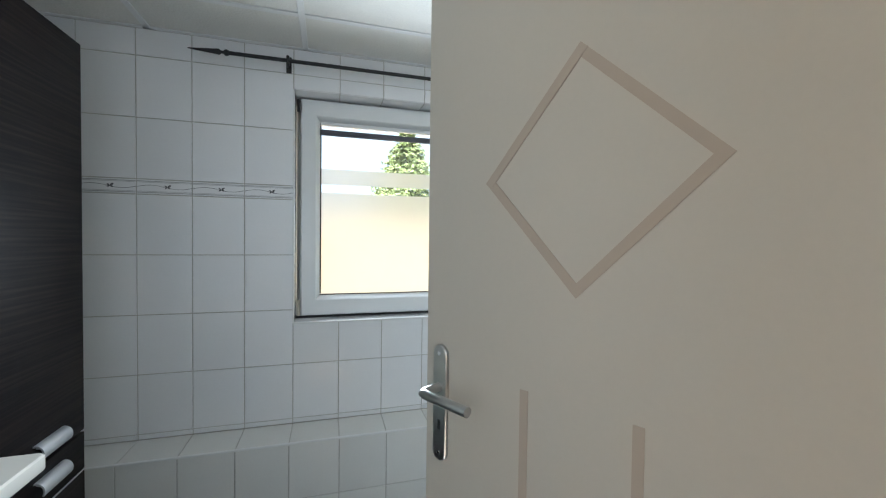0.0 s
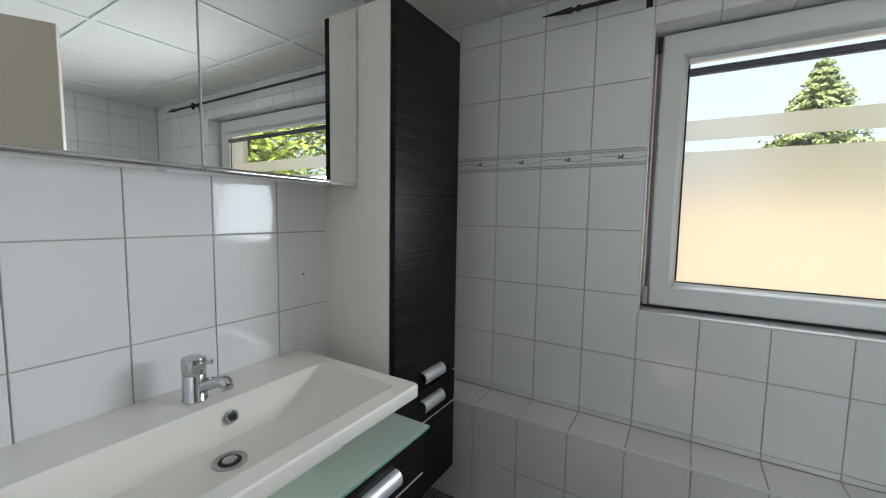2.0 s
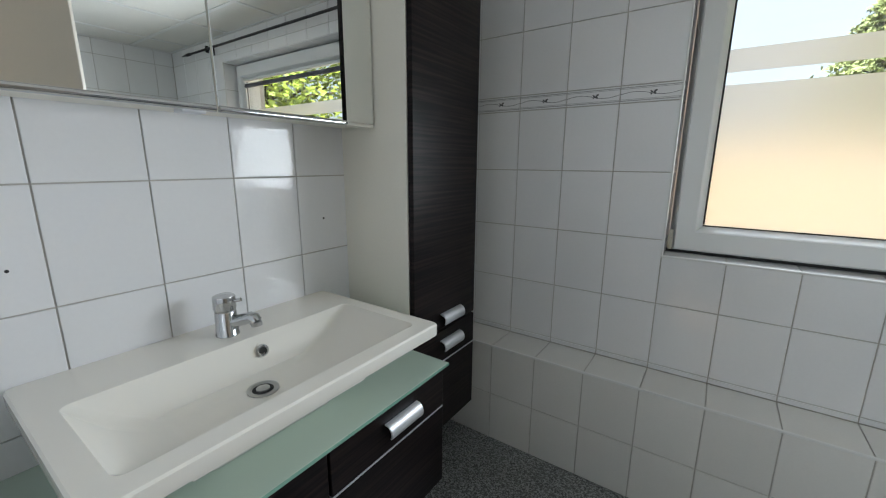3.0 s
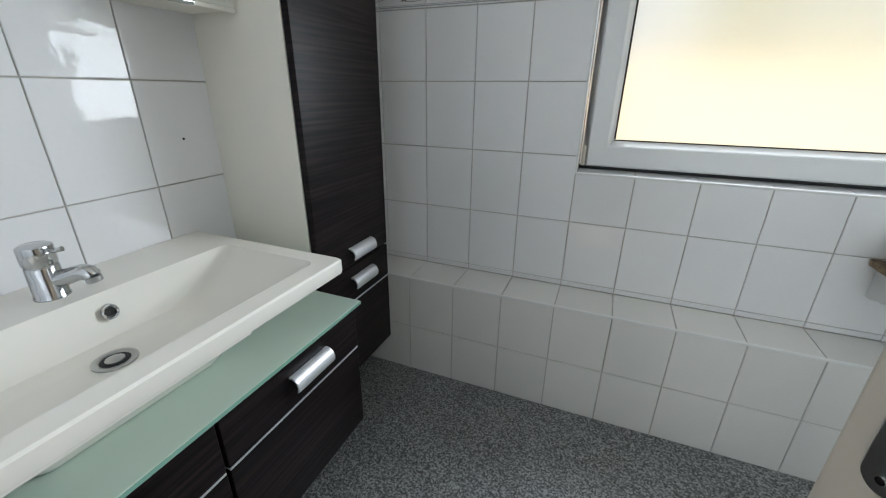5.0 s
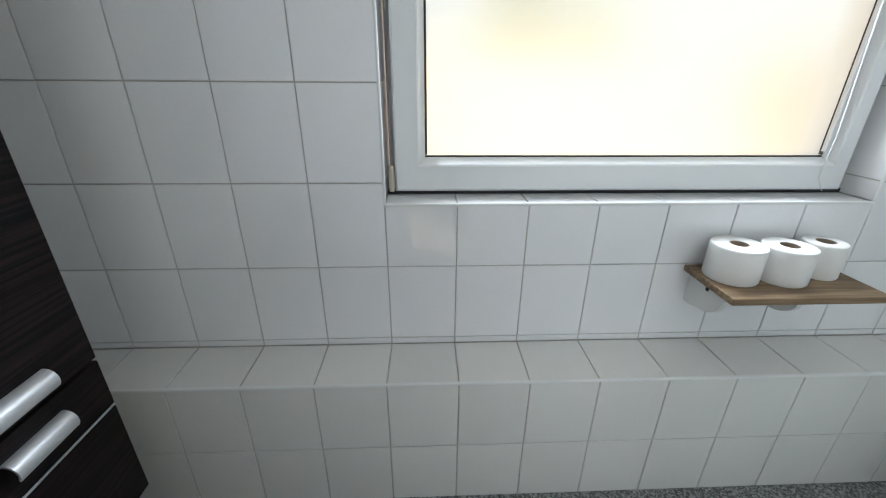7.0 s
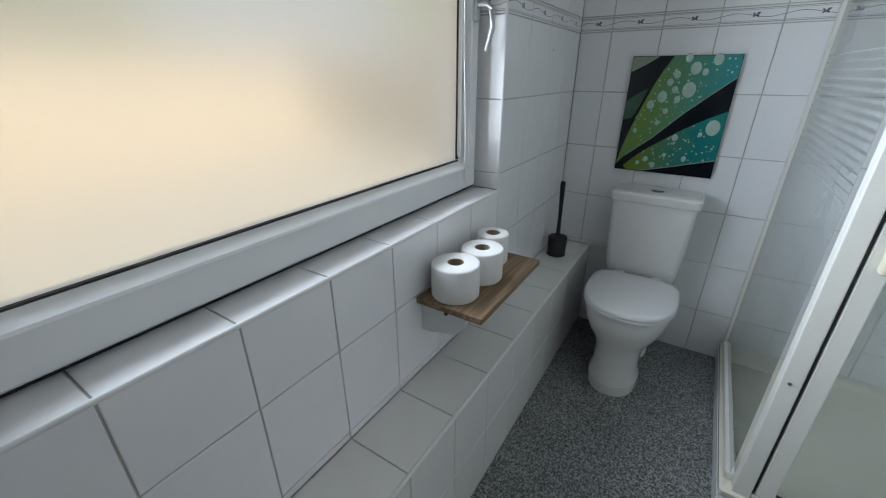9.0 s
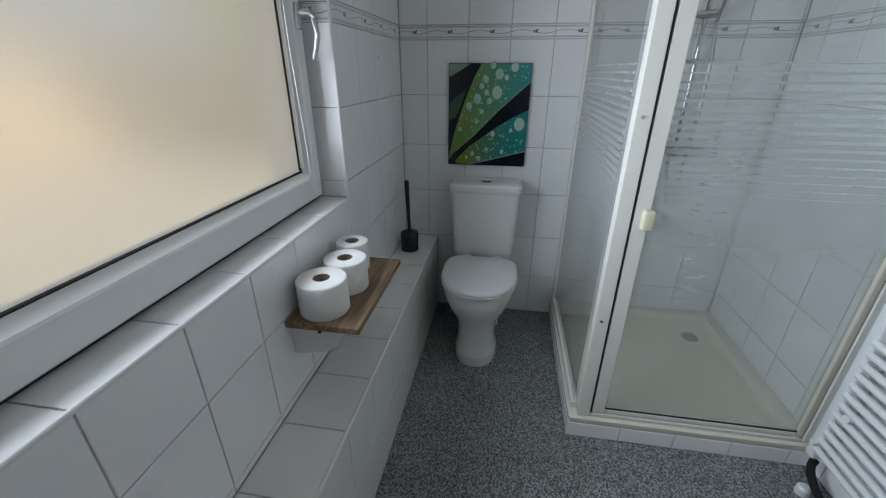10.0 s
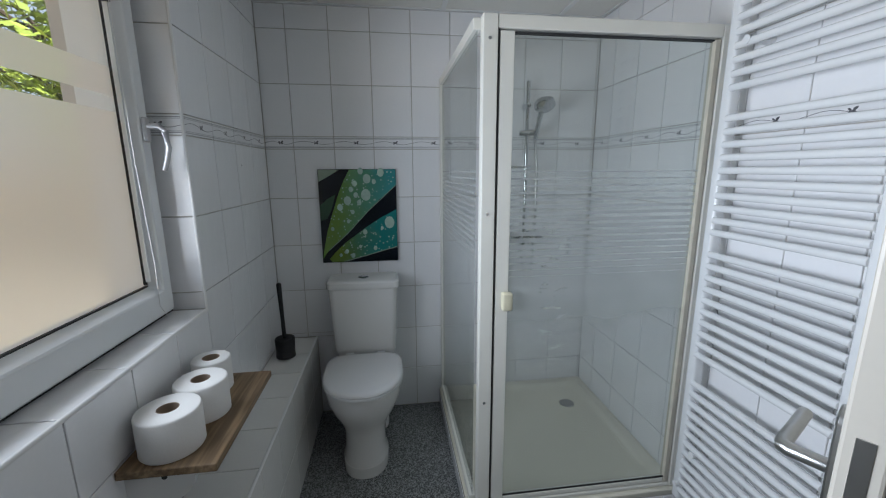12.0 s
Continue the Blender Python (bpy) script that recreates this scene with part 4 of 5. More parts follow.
part("lid", loft([oval(2.735, TYC, z, rx + 0.008, rx - 0.024, 48, 2.2, 0.185 + rx - 0.209, 4.5) for z, rx in ((0.4245, 0.206), (0.428, 0.210), (0.437, 0.209), (0.444, 0.202), (0.447, 0.185), (0.448, 0.12))]), SEAT, wc, smooth=40)
for y in (-0.08, 0.08):
    part("hinge", tube([(2.925, TYC + y - 0.02, 0.436), (2.925, TYC + y + 0.02, 0.436)], 0.010, 12), SEAT, wc, smooth=60)
part("back_block", box((2.86, TYC - 0.11, 0.02), (3.085, TYC + 0.11, 0.405), 0.03, 3), CERAMIC, wc, smooth=40)
cis = [rounded(2.955, 3.093, TYC - 0.150, TYC + 0.150, 0.408, 0.03), rounded(2.935, 3.095, TYC - 0.158, TYC + 0.158, 0.46, 0.03), rounded(2.922, 3.096, TYC - 0.170, TYC + 0.170, 0.70, 0.03), rounded(2.920, 3.096, TYC - 0.172, TYC + 0.172, 0.784, 0.03)]
cistern = part("cistern", loft(cis), CERAMIC, wc, smooth=40)
part("cistern_lid", loft([rounded(2.914, 3.097, TYC - 0.178, TYC + 0.178, 0.786, 0.03), rounded(2.910, 3.098, TYC - 0.181, TYC + 0.181, 0.791, 0.03), rounded(2.910, 3.098, TYC - 0.181, TYC + 0.181, 0.820, 0.03), rounded(2.918, 3.094, TYC - 0.174, TYC + 0.174, 0.828, 0.03)]), CERAMIC, wc, smooth=40)
part("flush_button", lathe([(0.028, 0.8275), (0.028, 0.832), (0.025, 0.834), (0.012, 0.8345)], 3.0, TYC), CHROME, wc, "round chrome flush button", 50)

# ---- toilet brush on the ledge ----
brush = thing("toilet_brush", "black toilet brush in its round holder on ledge", "toilet brush", (2.925, -0.075, LZ))
part("holder", lathe([(0.040, LZ + 0.001), (0.046, LZ + 0.004), (0.044, LZ + 0.03), (0.047, LZ + 0.095), (0.044, LZ + 0.100), (0.014, LZ + 0.101)], 2.925, -0.075), BLACK_PLASTIC, brush, smooth=50)
part("handle", tube([(2.925, -0.075, LZ + 0.098), (2.925, -0.073, LZ + 0.2), (2.928, -0.068, LZ + 0.37), (2.928, -0.068, LZ + 0.378)], [0.009, 0.009, 0.012, 0.009], 14), BLACK_PLASTIC, brush, smooth=50)

# ---- shower cubicle ----
HX0, HY1 = 2.254, -0.870
plinth = solo("shower_plinth", box((HX0 + G, Y0, 0.0), (X1, HY1 - G, 0.070)), GROUT, "tiled plinth under the shower tray", "plinth", "structure")
tray = thing("shower_tray", "cream white square shower tray with raised rim", "shower tray", (2.67, -1.31, 0.071))
lp = [rr(HX0 + 0.004, X1 - 0.001, Y0 + 0.001, HY1 - 0.004, 0.0715, 0.01), rr(HX0, X1 - 0.001, Y0 + 0.001, HY1, 0.078, 0.012), rr(HX0, X1 - 0.001, Y0 + 0.001, HY1, 0.096, 0.012), rr(HX0 + 0.006, X1 - 0.004, Y0 + 0.004, HY1 - 0.006, 0.101, 0.01),
      rr(HX0 + 0.070, X1 - 0.050, Y0 + 0.050, HY1 - 0.070, 0.101, 0.05), rr(HX0 + 0.085, X1 - 0.062, Y0 + 0.062, HY1 - 0.085, 0.090, 0.06), rr(HX0 + 0.11, X1 - 0.085, Y0 + 0.085, HY1 - 0.11, 0.0775, 0.07)]
part("basin", loft(lp), TRAY, tray, smooth=35)
part("drain", lathe([(0.040, 0.0765), (0.040, 0.080), (0.036, 0.082), (0.026, 0.0815), (0.012, 0.081)], 2.915, -1.565), STEEL, tray, "round chrome drain", 50)

sh = thing("shower_enclosure", "shower enclosure with cream frame and striped glass", "shower enclosure", (2.67, -1.31, 0.102))
ST = 1.830
FXc = HX0 + 0.03
part("corner_post", box((FXc - 0.020, -0.948, 0.102), (FXc + 0.020, -0.902, ST), 0.003, 2), SHOWER_FRAME, sh)
part("post_seal", box((FXc - 0.014, -0.9545, 0.12), (FXc + 0.010, -0.9485, ST - 0.03)), RUBBER, sh, "black magnetic seal")
part("wall_profile", box((X1 - 0.032, -0.905, 0.102), (X1 - 0.001, -0.880, ST), 0.002, 1), SHOWER_FRAME, sh)
part("side_top_rail", box((FXc + 0.021, -0.906, ST - 0.036), (X1 - 0.033, -0.880, ST), 0.002, 1), SHOWER_FRAME, sh)
part("side_bottom_rail", box((FXc + 0.021, -0.906, 0.102), (X1 - 0.033, -0.880, 0.130), 0.002, 1), SHOWER_FRAME, sh)
p = part("side_pane", box((FXc + 0.021, -0.8930, 0.131), (X1 - 0.033, -0.8920, ST - 0.037)), SHOWER_GLASS, sh, "glass pane with satin stripes")
p.visible_shadow = False
part("front_top_rail", box((FXc - 0.018, -1.700, ST - 0.040), (FXc + 0.018, -0.949, ST), 0.003, 1), SHOWER_FRAME, sh)
part("front_wall_profile", box((FXc - 0.018, Y0 + 0.002, 0.102), (FXc + 0.018, -1.701, ST), 0.003, 1), SHOWER_FRAME, sh)
part("front_sill", box((FXc - 0.016, -1.700, 0.102), (FXc + 0.016, -0.949, 0.118), 0.003, 1), SHOWER_FRAME, sh)
dr = part("shower_door", box((FXc - 0.016, -1.002, 0.122), (FXc + 0.014, -0.957, ST - 0.045), 0.003, 2), SHOWER_FRAME, sh, "pivot door stile")
part("door_hinge_stile", box((FXc - 0.014, -1.698, 0.122), (FXc + 0.012, -1.678, ST - 0.045), 0.002, 1), SEALANT, dr, "aged yellowed hinge stile")
part("door_bottom_rail", box((FXc - 0.012, -1.677, 0.122), (FXc + 0.010, -1.003, 0.140), 0.002, 1), SHOWER_FRAME, dr)
part("door_seal", box((FXc - 0.010, -1.677, 0.1405), (FXc - 0.006, -1.003, 0.1465)), RUBBER, dr)
p = part("door_pane", box((FXc - 0.002, -1.677, 0.141), (FXc - 0.001, -1.003, ST - 0.046)), SHOWER_GLASS, dr, "glass pane with satin stripes")
p.visible_shadow = False
part("door_top_edge", box((FXc - 0.010, -1.677, ST - 0.050), (FXc + 0.008, -1.003, ST - 0.0455)), RUBBER, dr)
part("door_knob", box((FXc - 0.045, -1.012, 0.90), (FXc - 0.0165, -0.975, 0.965), 0.008, 3), KNOB, dr, "yellowed plastic grip", 40)
for z in (0.55, 1.23, 1.76):
    part("screw", tube([(FXc - 0.0202, -0.922, z), (FXc - 0.0235, -0.922, z)], 0.005, 10), CHROME, sh)

# shower rail set
rail = thing("shower_rail", "chrome shower rail with hand shower and soap dish", "shower set", (3.05, -1.34, 0.95))
rail.location.x += 0.053
part("bar", tube([(3.045, -1.340, 0.96), (3.045, -1.340, 1.82)], 0.010, 14), CHROME, rail, smooth=60)
for z in (0.99, 1.70):
    part("wall_bracket", tube([(3.0985, -1.340, z), (3.04, -1.340, z), (3.028, -1.340, z)], [0.018, 0.016, 0.012], 16), CHROME, rail, smooth=50)
part("slider", tube([(3.052, -1.300, 1.56), (3.045, -1.340, 1.56), (3.02, -1.375, 1.565)], [0.013, 0.02, 0.014], 14), CHROME, rail, smooth=50)
hs = part("hand_shower", tube([(3.02, -1.378, 1.53), (2.99, -1.383, 1.62), (2.965, -1.388, 1.675), (2.94, -1.39, 1.70)], [0.011, 0.012, 0.015, 0.02], 14), CHROME, rail, smooth=60)
part("shower_head", tube([(2.952, -1.39, 1.712), (2.945, -1.39, 1.700), (2.935, -1.39, 1.680), (2.932, -1.39, 1.675)], [0.025, 0.050, 0.052, 0.046], 22), CHROME, hs, smooth=50)
part("hose", tube([(3.02, -1.376, 1.53), (3.0, -1.385, 1.40), (3.005, -1.39, 1.15), (3.02, -1.385, 0.85), (3.03, -1.36, 0.72), (3.035, -1.345, 0.80), (3.04, -1.32, 0.98)], 0.007, 10), STEEL, rail, smooth=60)
part("soap_dish", box((2.96, -1.345, 1.378), (3.035, -1.225, 1.392), 0.006, 2), CHROME, rail, smooth=40)
mix = thing("shower_mixer", "chrome wall-mounted shower mixer in the cubicle", "tap", (3.07, -1.33, 1.0))
mix.location.x += 0.053
part("body", tube([(3.065, -1.45, 1.0), (3.065, -1.21, 1.0)], 0.021, 16), CHROME, mix, smooth=60)
for y in (-1.40, -1.26):
    part("connection", tube([(3.099, y, 1.0), (3.065, y, 1.0)], [0.03, 0.022], 16), CHROME, mix, smooth=50)
part("lever", tube([(3.04, -1.33, 1.01), (3.00, -1.33, 1.03), (2.955, -1.33, 1.045)], [0.018, 0.009, 0.008], 12), CHROME, mix, smooth=60)

# ---- towel radiator ----
RX0, RX1 = 1.725, 2.200
rad = thing("towel_radiator", "tall white towel radiator on the tiled wall", "radiator", (1.93, -1.69, 0.10))
for x in (RX0, RX1):
    part("post", box((x - 0.019, -1.712, 0.115), (x + 0.019, -1.672, 1.885), 0.010, 3), ENAMEL, rad, smooth=40)
zs = [1.862 - 0.0405 * i for i in range(7)] + [1.528 - 0.0405 * i for i in range(10)] + [1.088 - 0.0405 * i for i in range(10)] + [0.612 - 0.0405 * i for i in range(12)]
bar_mesh = None
for z in zs:
    if bar_mesh is None:
        first = part("bar", tube([(RX0 + 0.015, -1.677, z), (RX1 - 0.015, -1.677, z)], 0.0115, 12), ENAMEL, rad, smooth=60)
        bar_mesh, z_first = first.data, z
    else:
        ob = new("bar", bar_mesh)
        ob.parent = rad
        ob.location = (0, 0, z - z_first)
        ORIGIN[ob] = ORIGIN[rad]
for x in (RX0 + 0.06, RX1 - 0.06):
    for z in (1.745, 0.35):
        part("wall_bracket", tube([(x, Y0 + 0.0005, z), (x, -1.70, z), (x, -1.664, z)], [0.016, 0.010, 0.013], 12), ENAMEL, rad, smooth=50)
part("bleed_valve", tube([(RX1 - 0.01, -1.672, 0.19), (RX1 - 0.01, -1.656, 0.19)], 0.010, 12), ENAMEL, rad, smooth=50)
valve = thing("radiator_valve", "radiator valve with black foam-sleeved pipe", "valve", (2.15, -1.69, 0.0))
part("sleeve", tube([(2.185, -1.69, 0.113), (2.182, -1.685, 0.09), (2.165, -1.68, 0.066), (2.12, -1.675, 0.045), (2.06, -1.68, 0.024), (1.98, -1.69, 0.014), (1.93, -1.70, 0.0125)], [0.014, 0.013, 0.014, 0.013, 0.012, 0.012, 0.012], 10), FOAM, valve, smooth=60)
part("cap", lathe([(0.020, 0.001), (0.022, 0.006), (0.020, 0.03), (0.014, 0.038)], 2.135, -1.655, 16), PVC, valve, "ribbed white plastic cap", 30)

# ---- leaf picture on the wall behind the toilet ----
PYC, PZC, PW, PH = -0.447, 1.134, 0.398, 0.490
pic = thing("wall_picture", "glossy wall picture of dewy green leaves on black", "picture", (3.09, PYC, PZC - PH / 2))
pic.location.x += 0.053


def blend_mat(name, c0, c1, lo, hi):
    """Leaf colour that runs from c0 to c1 across the sheet, with fine veins."""
    m = mat(name, c0, 0.22)
    nt = m.node_tree
    b = nt.nodes["Principled BSDF"]
    tc = nt.nodes.new("ShaderNodeTexCoord")
    sp = nt.nodes.new("ShaderNodeSeparateXYZ")
    nt.links.new(tc.outputs["Object"], sp.inputs[0])
    n = nt.nodes.new("ShaderNodeTexNoise")
    n.inputs["Scale"].default_value = 14
    nt.links.new(tc.outputs["Object"], n.inputs["Vector"])
    ad = nt.nodes.new("ShaderNodeMath")
    ad.operation = "MULTIPLY_ADD"
    ad.inputs[1].default_value = 0.12
    nt.links.new(n.outputs["Fac"], ad.inputs[0])
    nt.links.new(sp.outputs["Y"], ad.inputs[2])
    mr = nt.nodes.new("ShaderNodeMapRange")
    mr.inputs["From Min"].default_value, mr.inputs["From Max"].default_value = lo + 0.06, hi + 0.06
    nt.links.new(ad.outputs[0], mr.inputs["Value"])
    mx = nt.nodes.new("ShaderNodeMix")
    mx.data_type = "RGBA"
    mx.inputs["A"].default_value, mx.inputs["B"].default_value = (*c0, 1), (*c1, 1)
    nt.links.new(mr.outputs[0], mx.inputs["Factor"])
    nt.links.new(mx.outputs["Result"], b.inputs["Base Color"])
    return m


LEAF_BIG = blend_mat("printed_leaf_bright", (0.16, 0.27, 0.06), (0.05, 0.26, 0.27), 0.12, -0.17)
LEAF_LOW = blend_mat("printed_leaf_teal", (0.15, 0.22, 0.03), (0.025, 0.20, 0.19), 0.12, -0.10)
LEAF_DIM = mat("printed_leaf_dim", (0.05, 0.10, 0.06), 0.25, vary=0.2, scale=20)
LEAF_PALE = mat("printed_leaf_pale", (0.26, 0.32, 0.25), 0.25, vary=0.15, scale=20)
PRINT_BLACK = mat("printed_black", (0.006, 0.009, 0.014), 0.2, vary=0.3, scale=12)
DROP = mat("printed_dew", (0.38, 0.52, 0.44), 0.12, vary=0.2, scale=60, coat=0.5)
part("panel", box((3.080, PYC - PW / 2, PZC - PH / 2), (3.0985, PYC + PW / 2, PZC + PH / 2), 0.001, 1), PRINT_BLACK, pic)


def printed(points, lift):
    bm = bmesh.new()
    lo = [bm.verts.new((3.0799, PYC + PW / 2 - u * PW, PZC + PH / 2 - v * PH)) for u, v in points]
    hi = [bm.verts.new((3.0796 - lift, PYC + PW / 2 - u * PW, PZC + PH / 2 - v * PH)) for u, v in points]
    bm.faces.new(hi)
    for i in range(len(lo)):
        bm.faces.new((lo[i], lo[(i + 1) % len(lo)], hi[(i + 1) % len(lo)], hi[i]))
    return bm


BIG = [(0.005, 0.955), (0.03, 0.84), (0.08, 0.66), (0.15, 0.48), (0.25, 0.25), (0.32, 0.12), (0.40, 0.003), (0.995, 0.003), (0.995, 0.17), (0.88, 0.25), (0.76, 0.33), (0.62, 0.44), (0.48, 0.56), (0.34, 0.68), (0.20, 0.78), (0.09, 0.86)]
LOW = [(0.09, 0.96), (0.18, 0.88), (0.30, 0.79), (0.45, 0.70), (0.62, 0.60), (0.80, 0.51), (0.995, 0.43), (0.995, 0.84), (0.80, 0.88), (0.60, 0.925), (0.40, 0.97), (0.28, 0.992), (0.12, 0.992)]
part("leaf", printed(BIG, 0.0004), LEAF_BIG, pic, "bright green to teal leaf blade")
part("leaf", printed(LOW, 0.0003), LEAF_LOW, pic, "lower teal leaf blade")
part("leaf", printed([(0.005, 0.38), (0.10, 0.31), (0.21, 0.26), (0.15, 0.42), (0.09, 0.52), (0.005, 0.54)], 0.0002), LEAF_DIM, pic, "dim leaf in the background")
part("leaf", printed([(0.005, 0.005), (0.27, 0.005), (0.14, 0.07), (0.005, 0.13)], 0.0002), LEAF_PALE, pic, "pale blurred leaf corner")
part("vein", printed([(0.09, 0.858), (0.34, 0.678), (0.62, 0.438), (0.88, 0.247), (0.995, 0.167), (0.995, 0.176), (0.88, 0.258), (0.62, 0.45), (0.34, 0.69), (0.09, 0.868)], 0.0007), LEAF_PALE, pic, "pale leaf edge")
part("vein", printed([(0.28, 0.988), (0.60, 0.922), (0.80, 0.876), (0.995, 0.836), (0.995, 0.845), (0.80, 0.886), (0.60, 0.932), (0.28, 0.997)], 0.0007), LEAF_PALE, pic, "pale leaf edge")


def dew(bm, u, v, r, stretch=1.25):
    y, z = PYC + PW / 2 - u * PW, PZC + PH / 2 - v * PH
    loops = []
    for k, (f, d) in enumerate(((1.0, 0.0), (0.92, 0.25), (0.7, 0.55), (0.35, 0.78))):
        loops.append([(3.0792 - d * min(r * 0.35, 0.004), y + f * r * math.cos(2 * math.pi * i / 12), z + f * r * stretch * math.sin(2 * math.pi * i / 12)) for i in range(12)])
    return loft(loops, False, True, bm)


for u, v, r in ((0.62, 0.10, 0.020), (0.60, 0.27, 0.025), (0.36, 0.33, 0.019), (0.80, 0.035, 0.018), (0.71, 0.13, 0.011), (0.46, 0.15, 0.013), (0.41, 0.21, 0.012), (0.47, 0.27, 0.012), (0.51, 0.35, 0.012), (0.26, 0.40, 0.015), (0.42, 0.45, 0.010), (0.90, 0.57, 0.026), (0.36, 0.55, 0.009), (0.54, 0.02, 0.014), (0.15, 0.63, 0.009), (0.70, 0.85, 0.010), (0.50, 0.83, 0.008), (0.32, 0.88, 0.010), (0.40, 0.93, 0.011), (0.24, 0.92, 0.008), (0.57, 0.67, 0.012), (0.80, 0.63, 0.008)):
    part("dew_drop", dew(None, u, v, r), DROP, pic, smooth=60)


def inside(poly, u, v):
    hit = False
    for (a, b), (c, d) in zip(poly, poly[1:] + poly[:1]):
        if (b > v) != (d > v) and u < (c - a) * (v - b) / (d - b) + a:
            hit = not hit
    return hit


rng = random.Random(8)
small = bmesh.new()
done = 0
while done < 170:
    u, v = rng.uniform(0.03, 0.97), rng.uniform(0.03, 0.97)
    low = inside(LOW, u, v)
    if not (low or inside(BIG, u, v)) or (low and v < 0.62 and rng.random() < 0.7):
        continue
    dew(small, u, v, rng.uniform(0.0012, 0.0042), 1.1)
    done += 1
tagged(part("fine_dew", small, DROP, pic, "many tiny dew drops", 60), kind="stuff")

# ---- drill holes left in the tiles ----
for wall, p, n in ((wall_vanity, (X0, -0.777, 1.072), (1, 0, 0)), (wall_vanity, (X0, -1.530, 1.051), (1, 0, 0)), (wall_window, (2.80, 0.0, 1.395), (0, -1, 0))):
    p, n = Vector(p), Vector(n)
    part("drill_hole", tube([p - n * 0.002, p + n * 0.0006], 0.0035, 10), RUBBER, wall)
# ---- tiles, piece by piece ----
TILE_MESHES = {}


def tile_mesh(w, h, material, grout=0.0017):
    """A glazed tile in its own plane (x across, z up, face at y = 0, body behind), with eased edges."""
    key = (round(w, 4), round(h, 4), material.name)
    if key not in TILE_MESHES:
        bm = bmesh.new()
        g, e = grout, 0.0016
        rings = []
        for d, y in ((g, T - 0.0005), (g, 0.0010), (g + e, 0.0)):
            rings.append([bm.verts.new((x, y, z)) for x, z in ((d, d), (w - d, d), (w - d, h - d), (d, h - d))])
        for a, b in zip(rings, rings[1:]):
            for i in range(4):
                bm.faces.new((a[i], a[(i + 1) % 4], b[(i + 1) % 4], b[i]))
        bm.faces.new(rings[-1])
        bmesh.ops.recalc_face_normals(bm, faces=bm.faces)
        me = bpy.data.meshes.new("tile")
        bm.to_mesh(me)
        bm.free()
        if sum(p.normal.y * p.area for p in me.polygons) > 0:
            me.flip_normals()
        me.materials.append(material)
        TILE_MESHES[key] = me
    return TILE_MESHES[key]


def band_mesh(w, h):
    """A border tile: raised lines along both edges and a leafy vine between."""
    key = (round(w, 4), round(h, 4), "band")
    if key not in TILE_MESHES:
        me0 = tile_mesh(w, h, TILE)
        bm = bmesh.new()
        bm.from_mesh(me0)

        def quad(pts, slot, y):
            f = bm.faces.new([bm.verts.new((x, y, z)) for x, z in pts])
            f.material_index = slot
        for z, t in ((0.008, 0.0028), (0.0125, 0.0014), (h - 0.008, 0.0028), (h - 0.0125, 0.0014)):
            merge(bm, box((0.0015, -0.0010, z - t / 2), (w - 0.0015, 0.0005, z + t / 2)), 1)
        n = 24

        def wave(t):
            return h / 2 + 0.0075 * math.sin(2 * math.pi * t) * (1 if t < 1 else 0)
        for i in range(n):
            t0, t1 = i / n, (i + 1) / n
            x0, x1 = 0.002 + t0 * (w - 0.004), 0.002 + t1 * (w - 0.004)
            quad([(x0, wave(t0) - 0.0008), (x1, wave(t1) - 0.0008), (x1, wave(t1) + 0.0008), (x0, wave(t0) + 0.0008)], 2, -0.0006)
        if w > 0.12:
            for ang, ln in ((35, 0.017), (145, 0.013), (-25, 0.014), (215, 0.012)):
                a = radians(ang)
                c, s = math.cos(a), math.sin(a)
                pts = []
                for u, v in ((0, 0), (0.35, 0.22), (0.7, 0.2), (1, 0), (0.7, -0.2), (0.35, -0.22)):
                    pts.append((w * 0.55 + (u * c - v * s) * ln, h / 2 + (u * s + v * c) * ln))
                quad(pts, 2, -0.0009)
        me = bpy.data.meshes.new("border_tile")
        bm.to_mesh(me)
        bm.free()
        for m in (TILE, LINE, MOTIF):
            me.materials.append(m)
        TILE_MESHES[key] = me
    return TILE_MESHES[key]


def lay(parent, place, us, vs, material=TILE, holes=(), band=None):
    """Tiles between the joint lines us (across) and vs (up), cut round rectangular holes (u0, u1, v0, v1)."""
    for j, (v0, v1) in enumerate(zip(vs, vs[1:])):
        for u0, u1 in zip(us, us[1:]):
            pieces = [(u0, u1, v0, v1)]
            for a0, a1, b0, b1 in holes:
                cut = []
                for p0, p1, q0, q1 in pieces:
                    if p0 >= a1 - 1e-4 or p1 <= a0 + 1e-4 or q0 >= b1 - 1e-4 or q1 <= b0 + 1e-4:
                        cut.append((p0, p1, q0, q1))
                        continue
                    if q0 < b0:
                        cut.append((p0, p1, q0, b0))
                    if q1 > b1:
                        cut.append((p0, p1, b1, q1))
                    m0, m1 = max(q0, b0), min(q1, b1)
                    if p0 < a0:
                        cut.append((p0, a0, m0, m1))
                    if p1 > a1:
                        cut.append((a1, p1, m0, m1))
                pieces = cut
            for p0, p1, q0, q1 in pieces:
                if p1 - p0 < 0.008 or q1 - q0 < 0.008:
                    continue
                me = band_mesh(p1 - p0, q1 - q0) if band == j else tile_mesh(p1 - p0, q1 - q0, material)
                ob = new("border_tile" if band == j else "tile", me)
                ob.parent = parent
                ob.matrix_basis = place @ Matrix.Translation((p0, 0, q0))


def lines(start, step, lo, hi):
    k = math.ceil((lo - start) / step + 1e-6)
    out = [lo]
    while start + k * step < hi - 1e-4:
        out.append(start + k * step)
        k += 1
    return out + [hi]


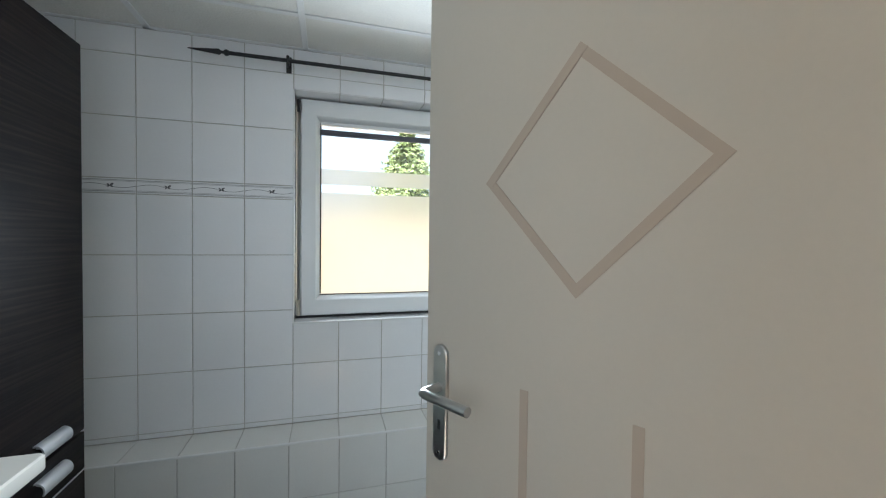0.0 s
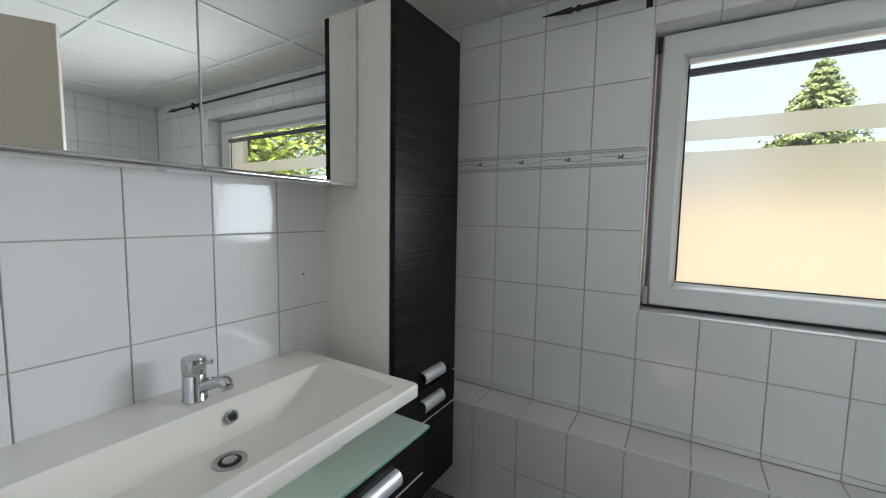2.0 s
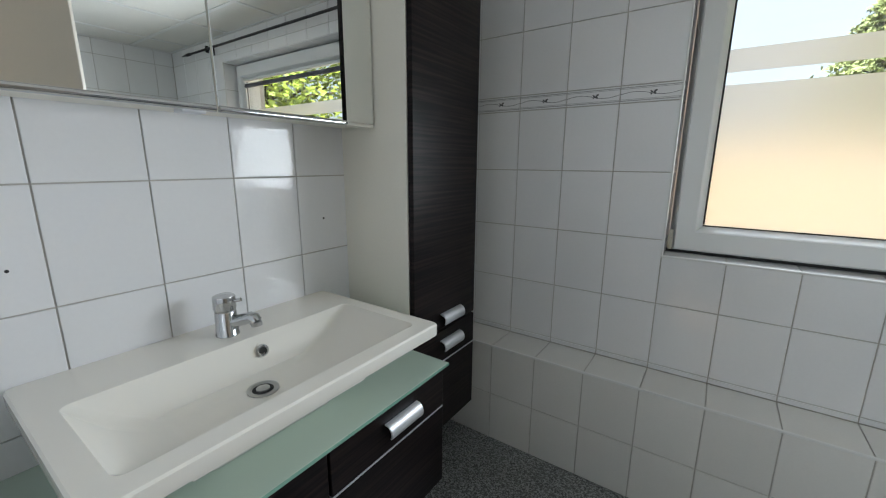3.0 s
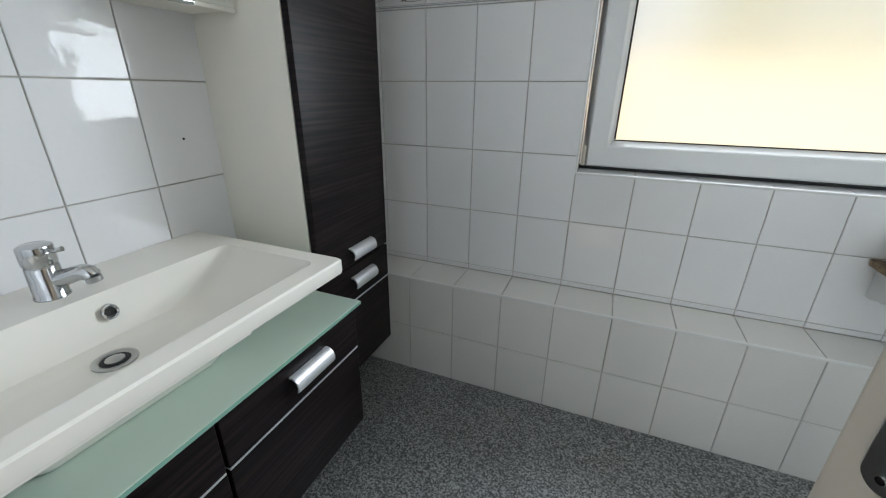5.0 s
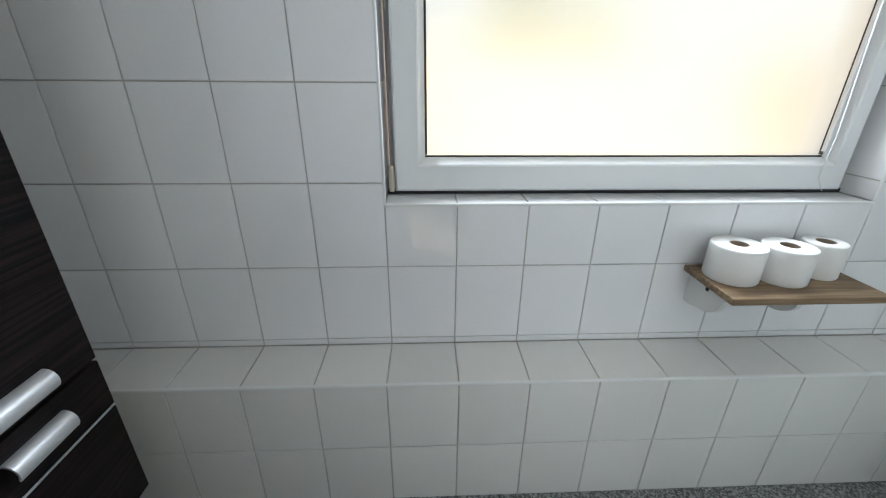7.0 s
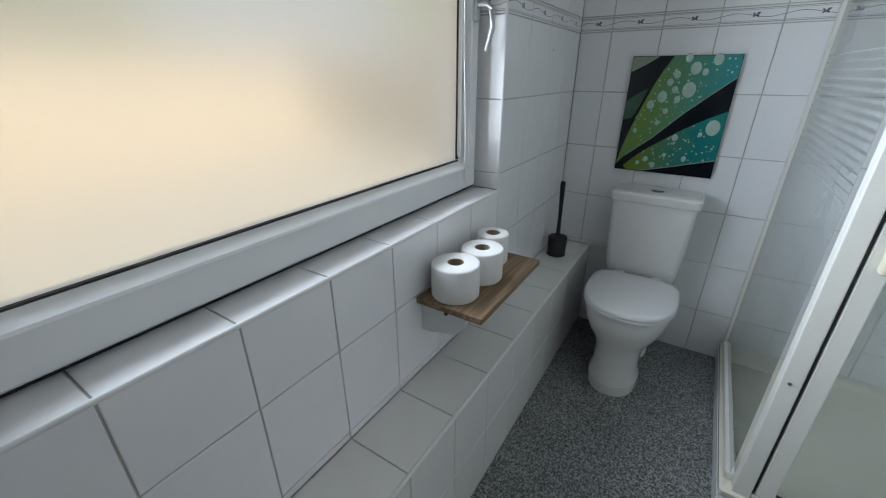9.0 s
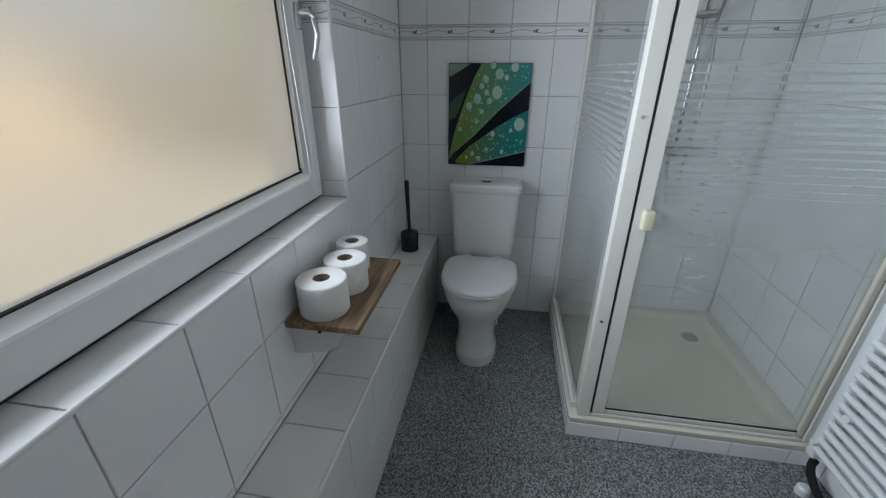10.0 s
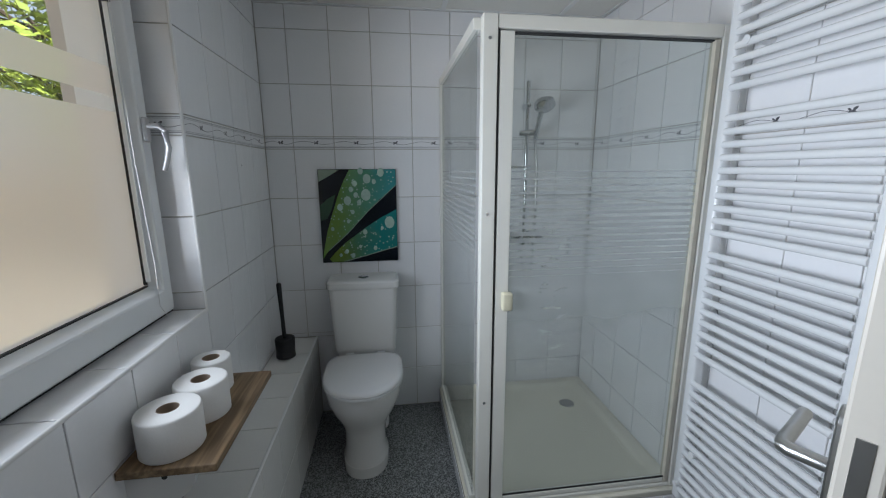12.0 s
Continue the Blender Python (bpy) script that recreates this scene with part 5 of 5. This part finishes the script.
# place matrices: local x runs along the wall, local -y is the way it faces
WINDOW_FACE = Matrix.Identity(4)
VANITY_FACE = Matrix.Translation((X0, 0, 0)) @ Matrix.Rotation(radians(90), 4, "Z")
TOILET_FACE = Matrix.Translation((X1, 0, 0)) @ Matrix.Rotation(radians(-90), 4, "Z")
DOOR_FACE = Matrix.Translation((0, Y0, 0)) @ Matrix.Rotation(radians(180), 4, "Z")
UP = ROWS[2:]
lay(wall_window, WINDOW_FACE, lines(0.95, 0.2, X0, X1), [LZ] + UP, holes=[(WX0, WX1, WZ0, WZ1)], band=BAND - 1)
lay(wall_vanity, VANITY_FACE, lines(-0.8726, 0.2, Y0, 0.0), [0.0, 0.210, 0.460, 0.710, 0.960, 1.2155] + ROWS[6:], band=BAND)
lay(wall_toilet, TOILET_FACE, lines(0.1375, 0.2, 0.0, -Y0), ROWS, band=BAND, holes=[(0.0, -LY, 0.0, LZ)])
lay(wall_door, DOOR_FACE, lines(-2.0, 0.2, -X1, -X0), ROWS, band=BAND, holes=[(-DX1 - 0.076, -DX0 + 0.076, 0.0, DH + 0.071)])
# ledge front and top
lay(ledge, Matrix.Translation((0, LY, 0)), lines(0.95, 0.2, X0, X1), [0.0, 0.228, LZ - 0.004], LEDGE_TILE)
lay(ledge, Matrix.Translation((0, LY + 0.006, LZ)) @ Matrix.Rotation(radians(-90), 4, "X"), lines(0.95, 0.2, X0, X1), [0.0, -LY - 0.006], LEDGE_TILE)
# window reveal: sill, sides, head
lay(wall_window, Matrix.Translation((0, 0.006, WZ0)) @ Matrix.Rotation(radians(-90), 4, "X"), lines(0.95, 0.2, WX0, WX1), [0.0, 0.15])
lay(wall_window, Matrix.Translation((WX1, 0, 0)) @ Matrix.Rotation(radians(-90), 4, "Z"), [-0.156, -0.006], [WZ0] + ROWS[4:9] + [WZ1], band=3)
lay(wall_window, Matrix.Translation((WX0, 0, 0)) @ Matrix.Rotation(radians(90), 4, "Z"), [0.006, 0.156], [WZ0] + ROWS[4:9] + [WZ1], band=3)
lay(wall_window, Matrix.Translation((0, 0.006, WZ1)) @ Matrix.Rotation(radians(90), 4, "X"), lines(0.95, 0.2, WX0, WX1), [-0.15, 0.0])
# shower plinth
lay(plinth, Matrix.Translation((HX0, 0, 0)) @ Matrix.Rotation(radians(-90), 4, "Z"), lines(-HY1, 0.2, -HY1, 1.75), [0.0, 0.070])
lay(plinth, Matrix.Translation((0, HY1, 0)) @ Matrix.Rotation(radians(180), 4, "Z"), lines(-X1, 0.2, -X1, -HX0), [0.0, 0.070])
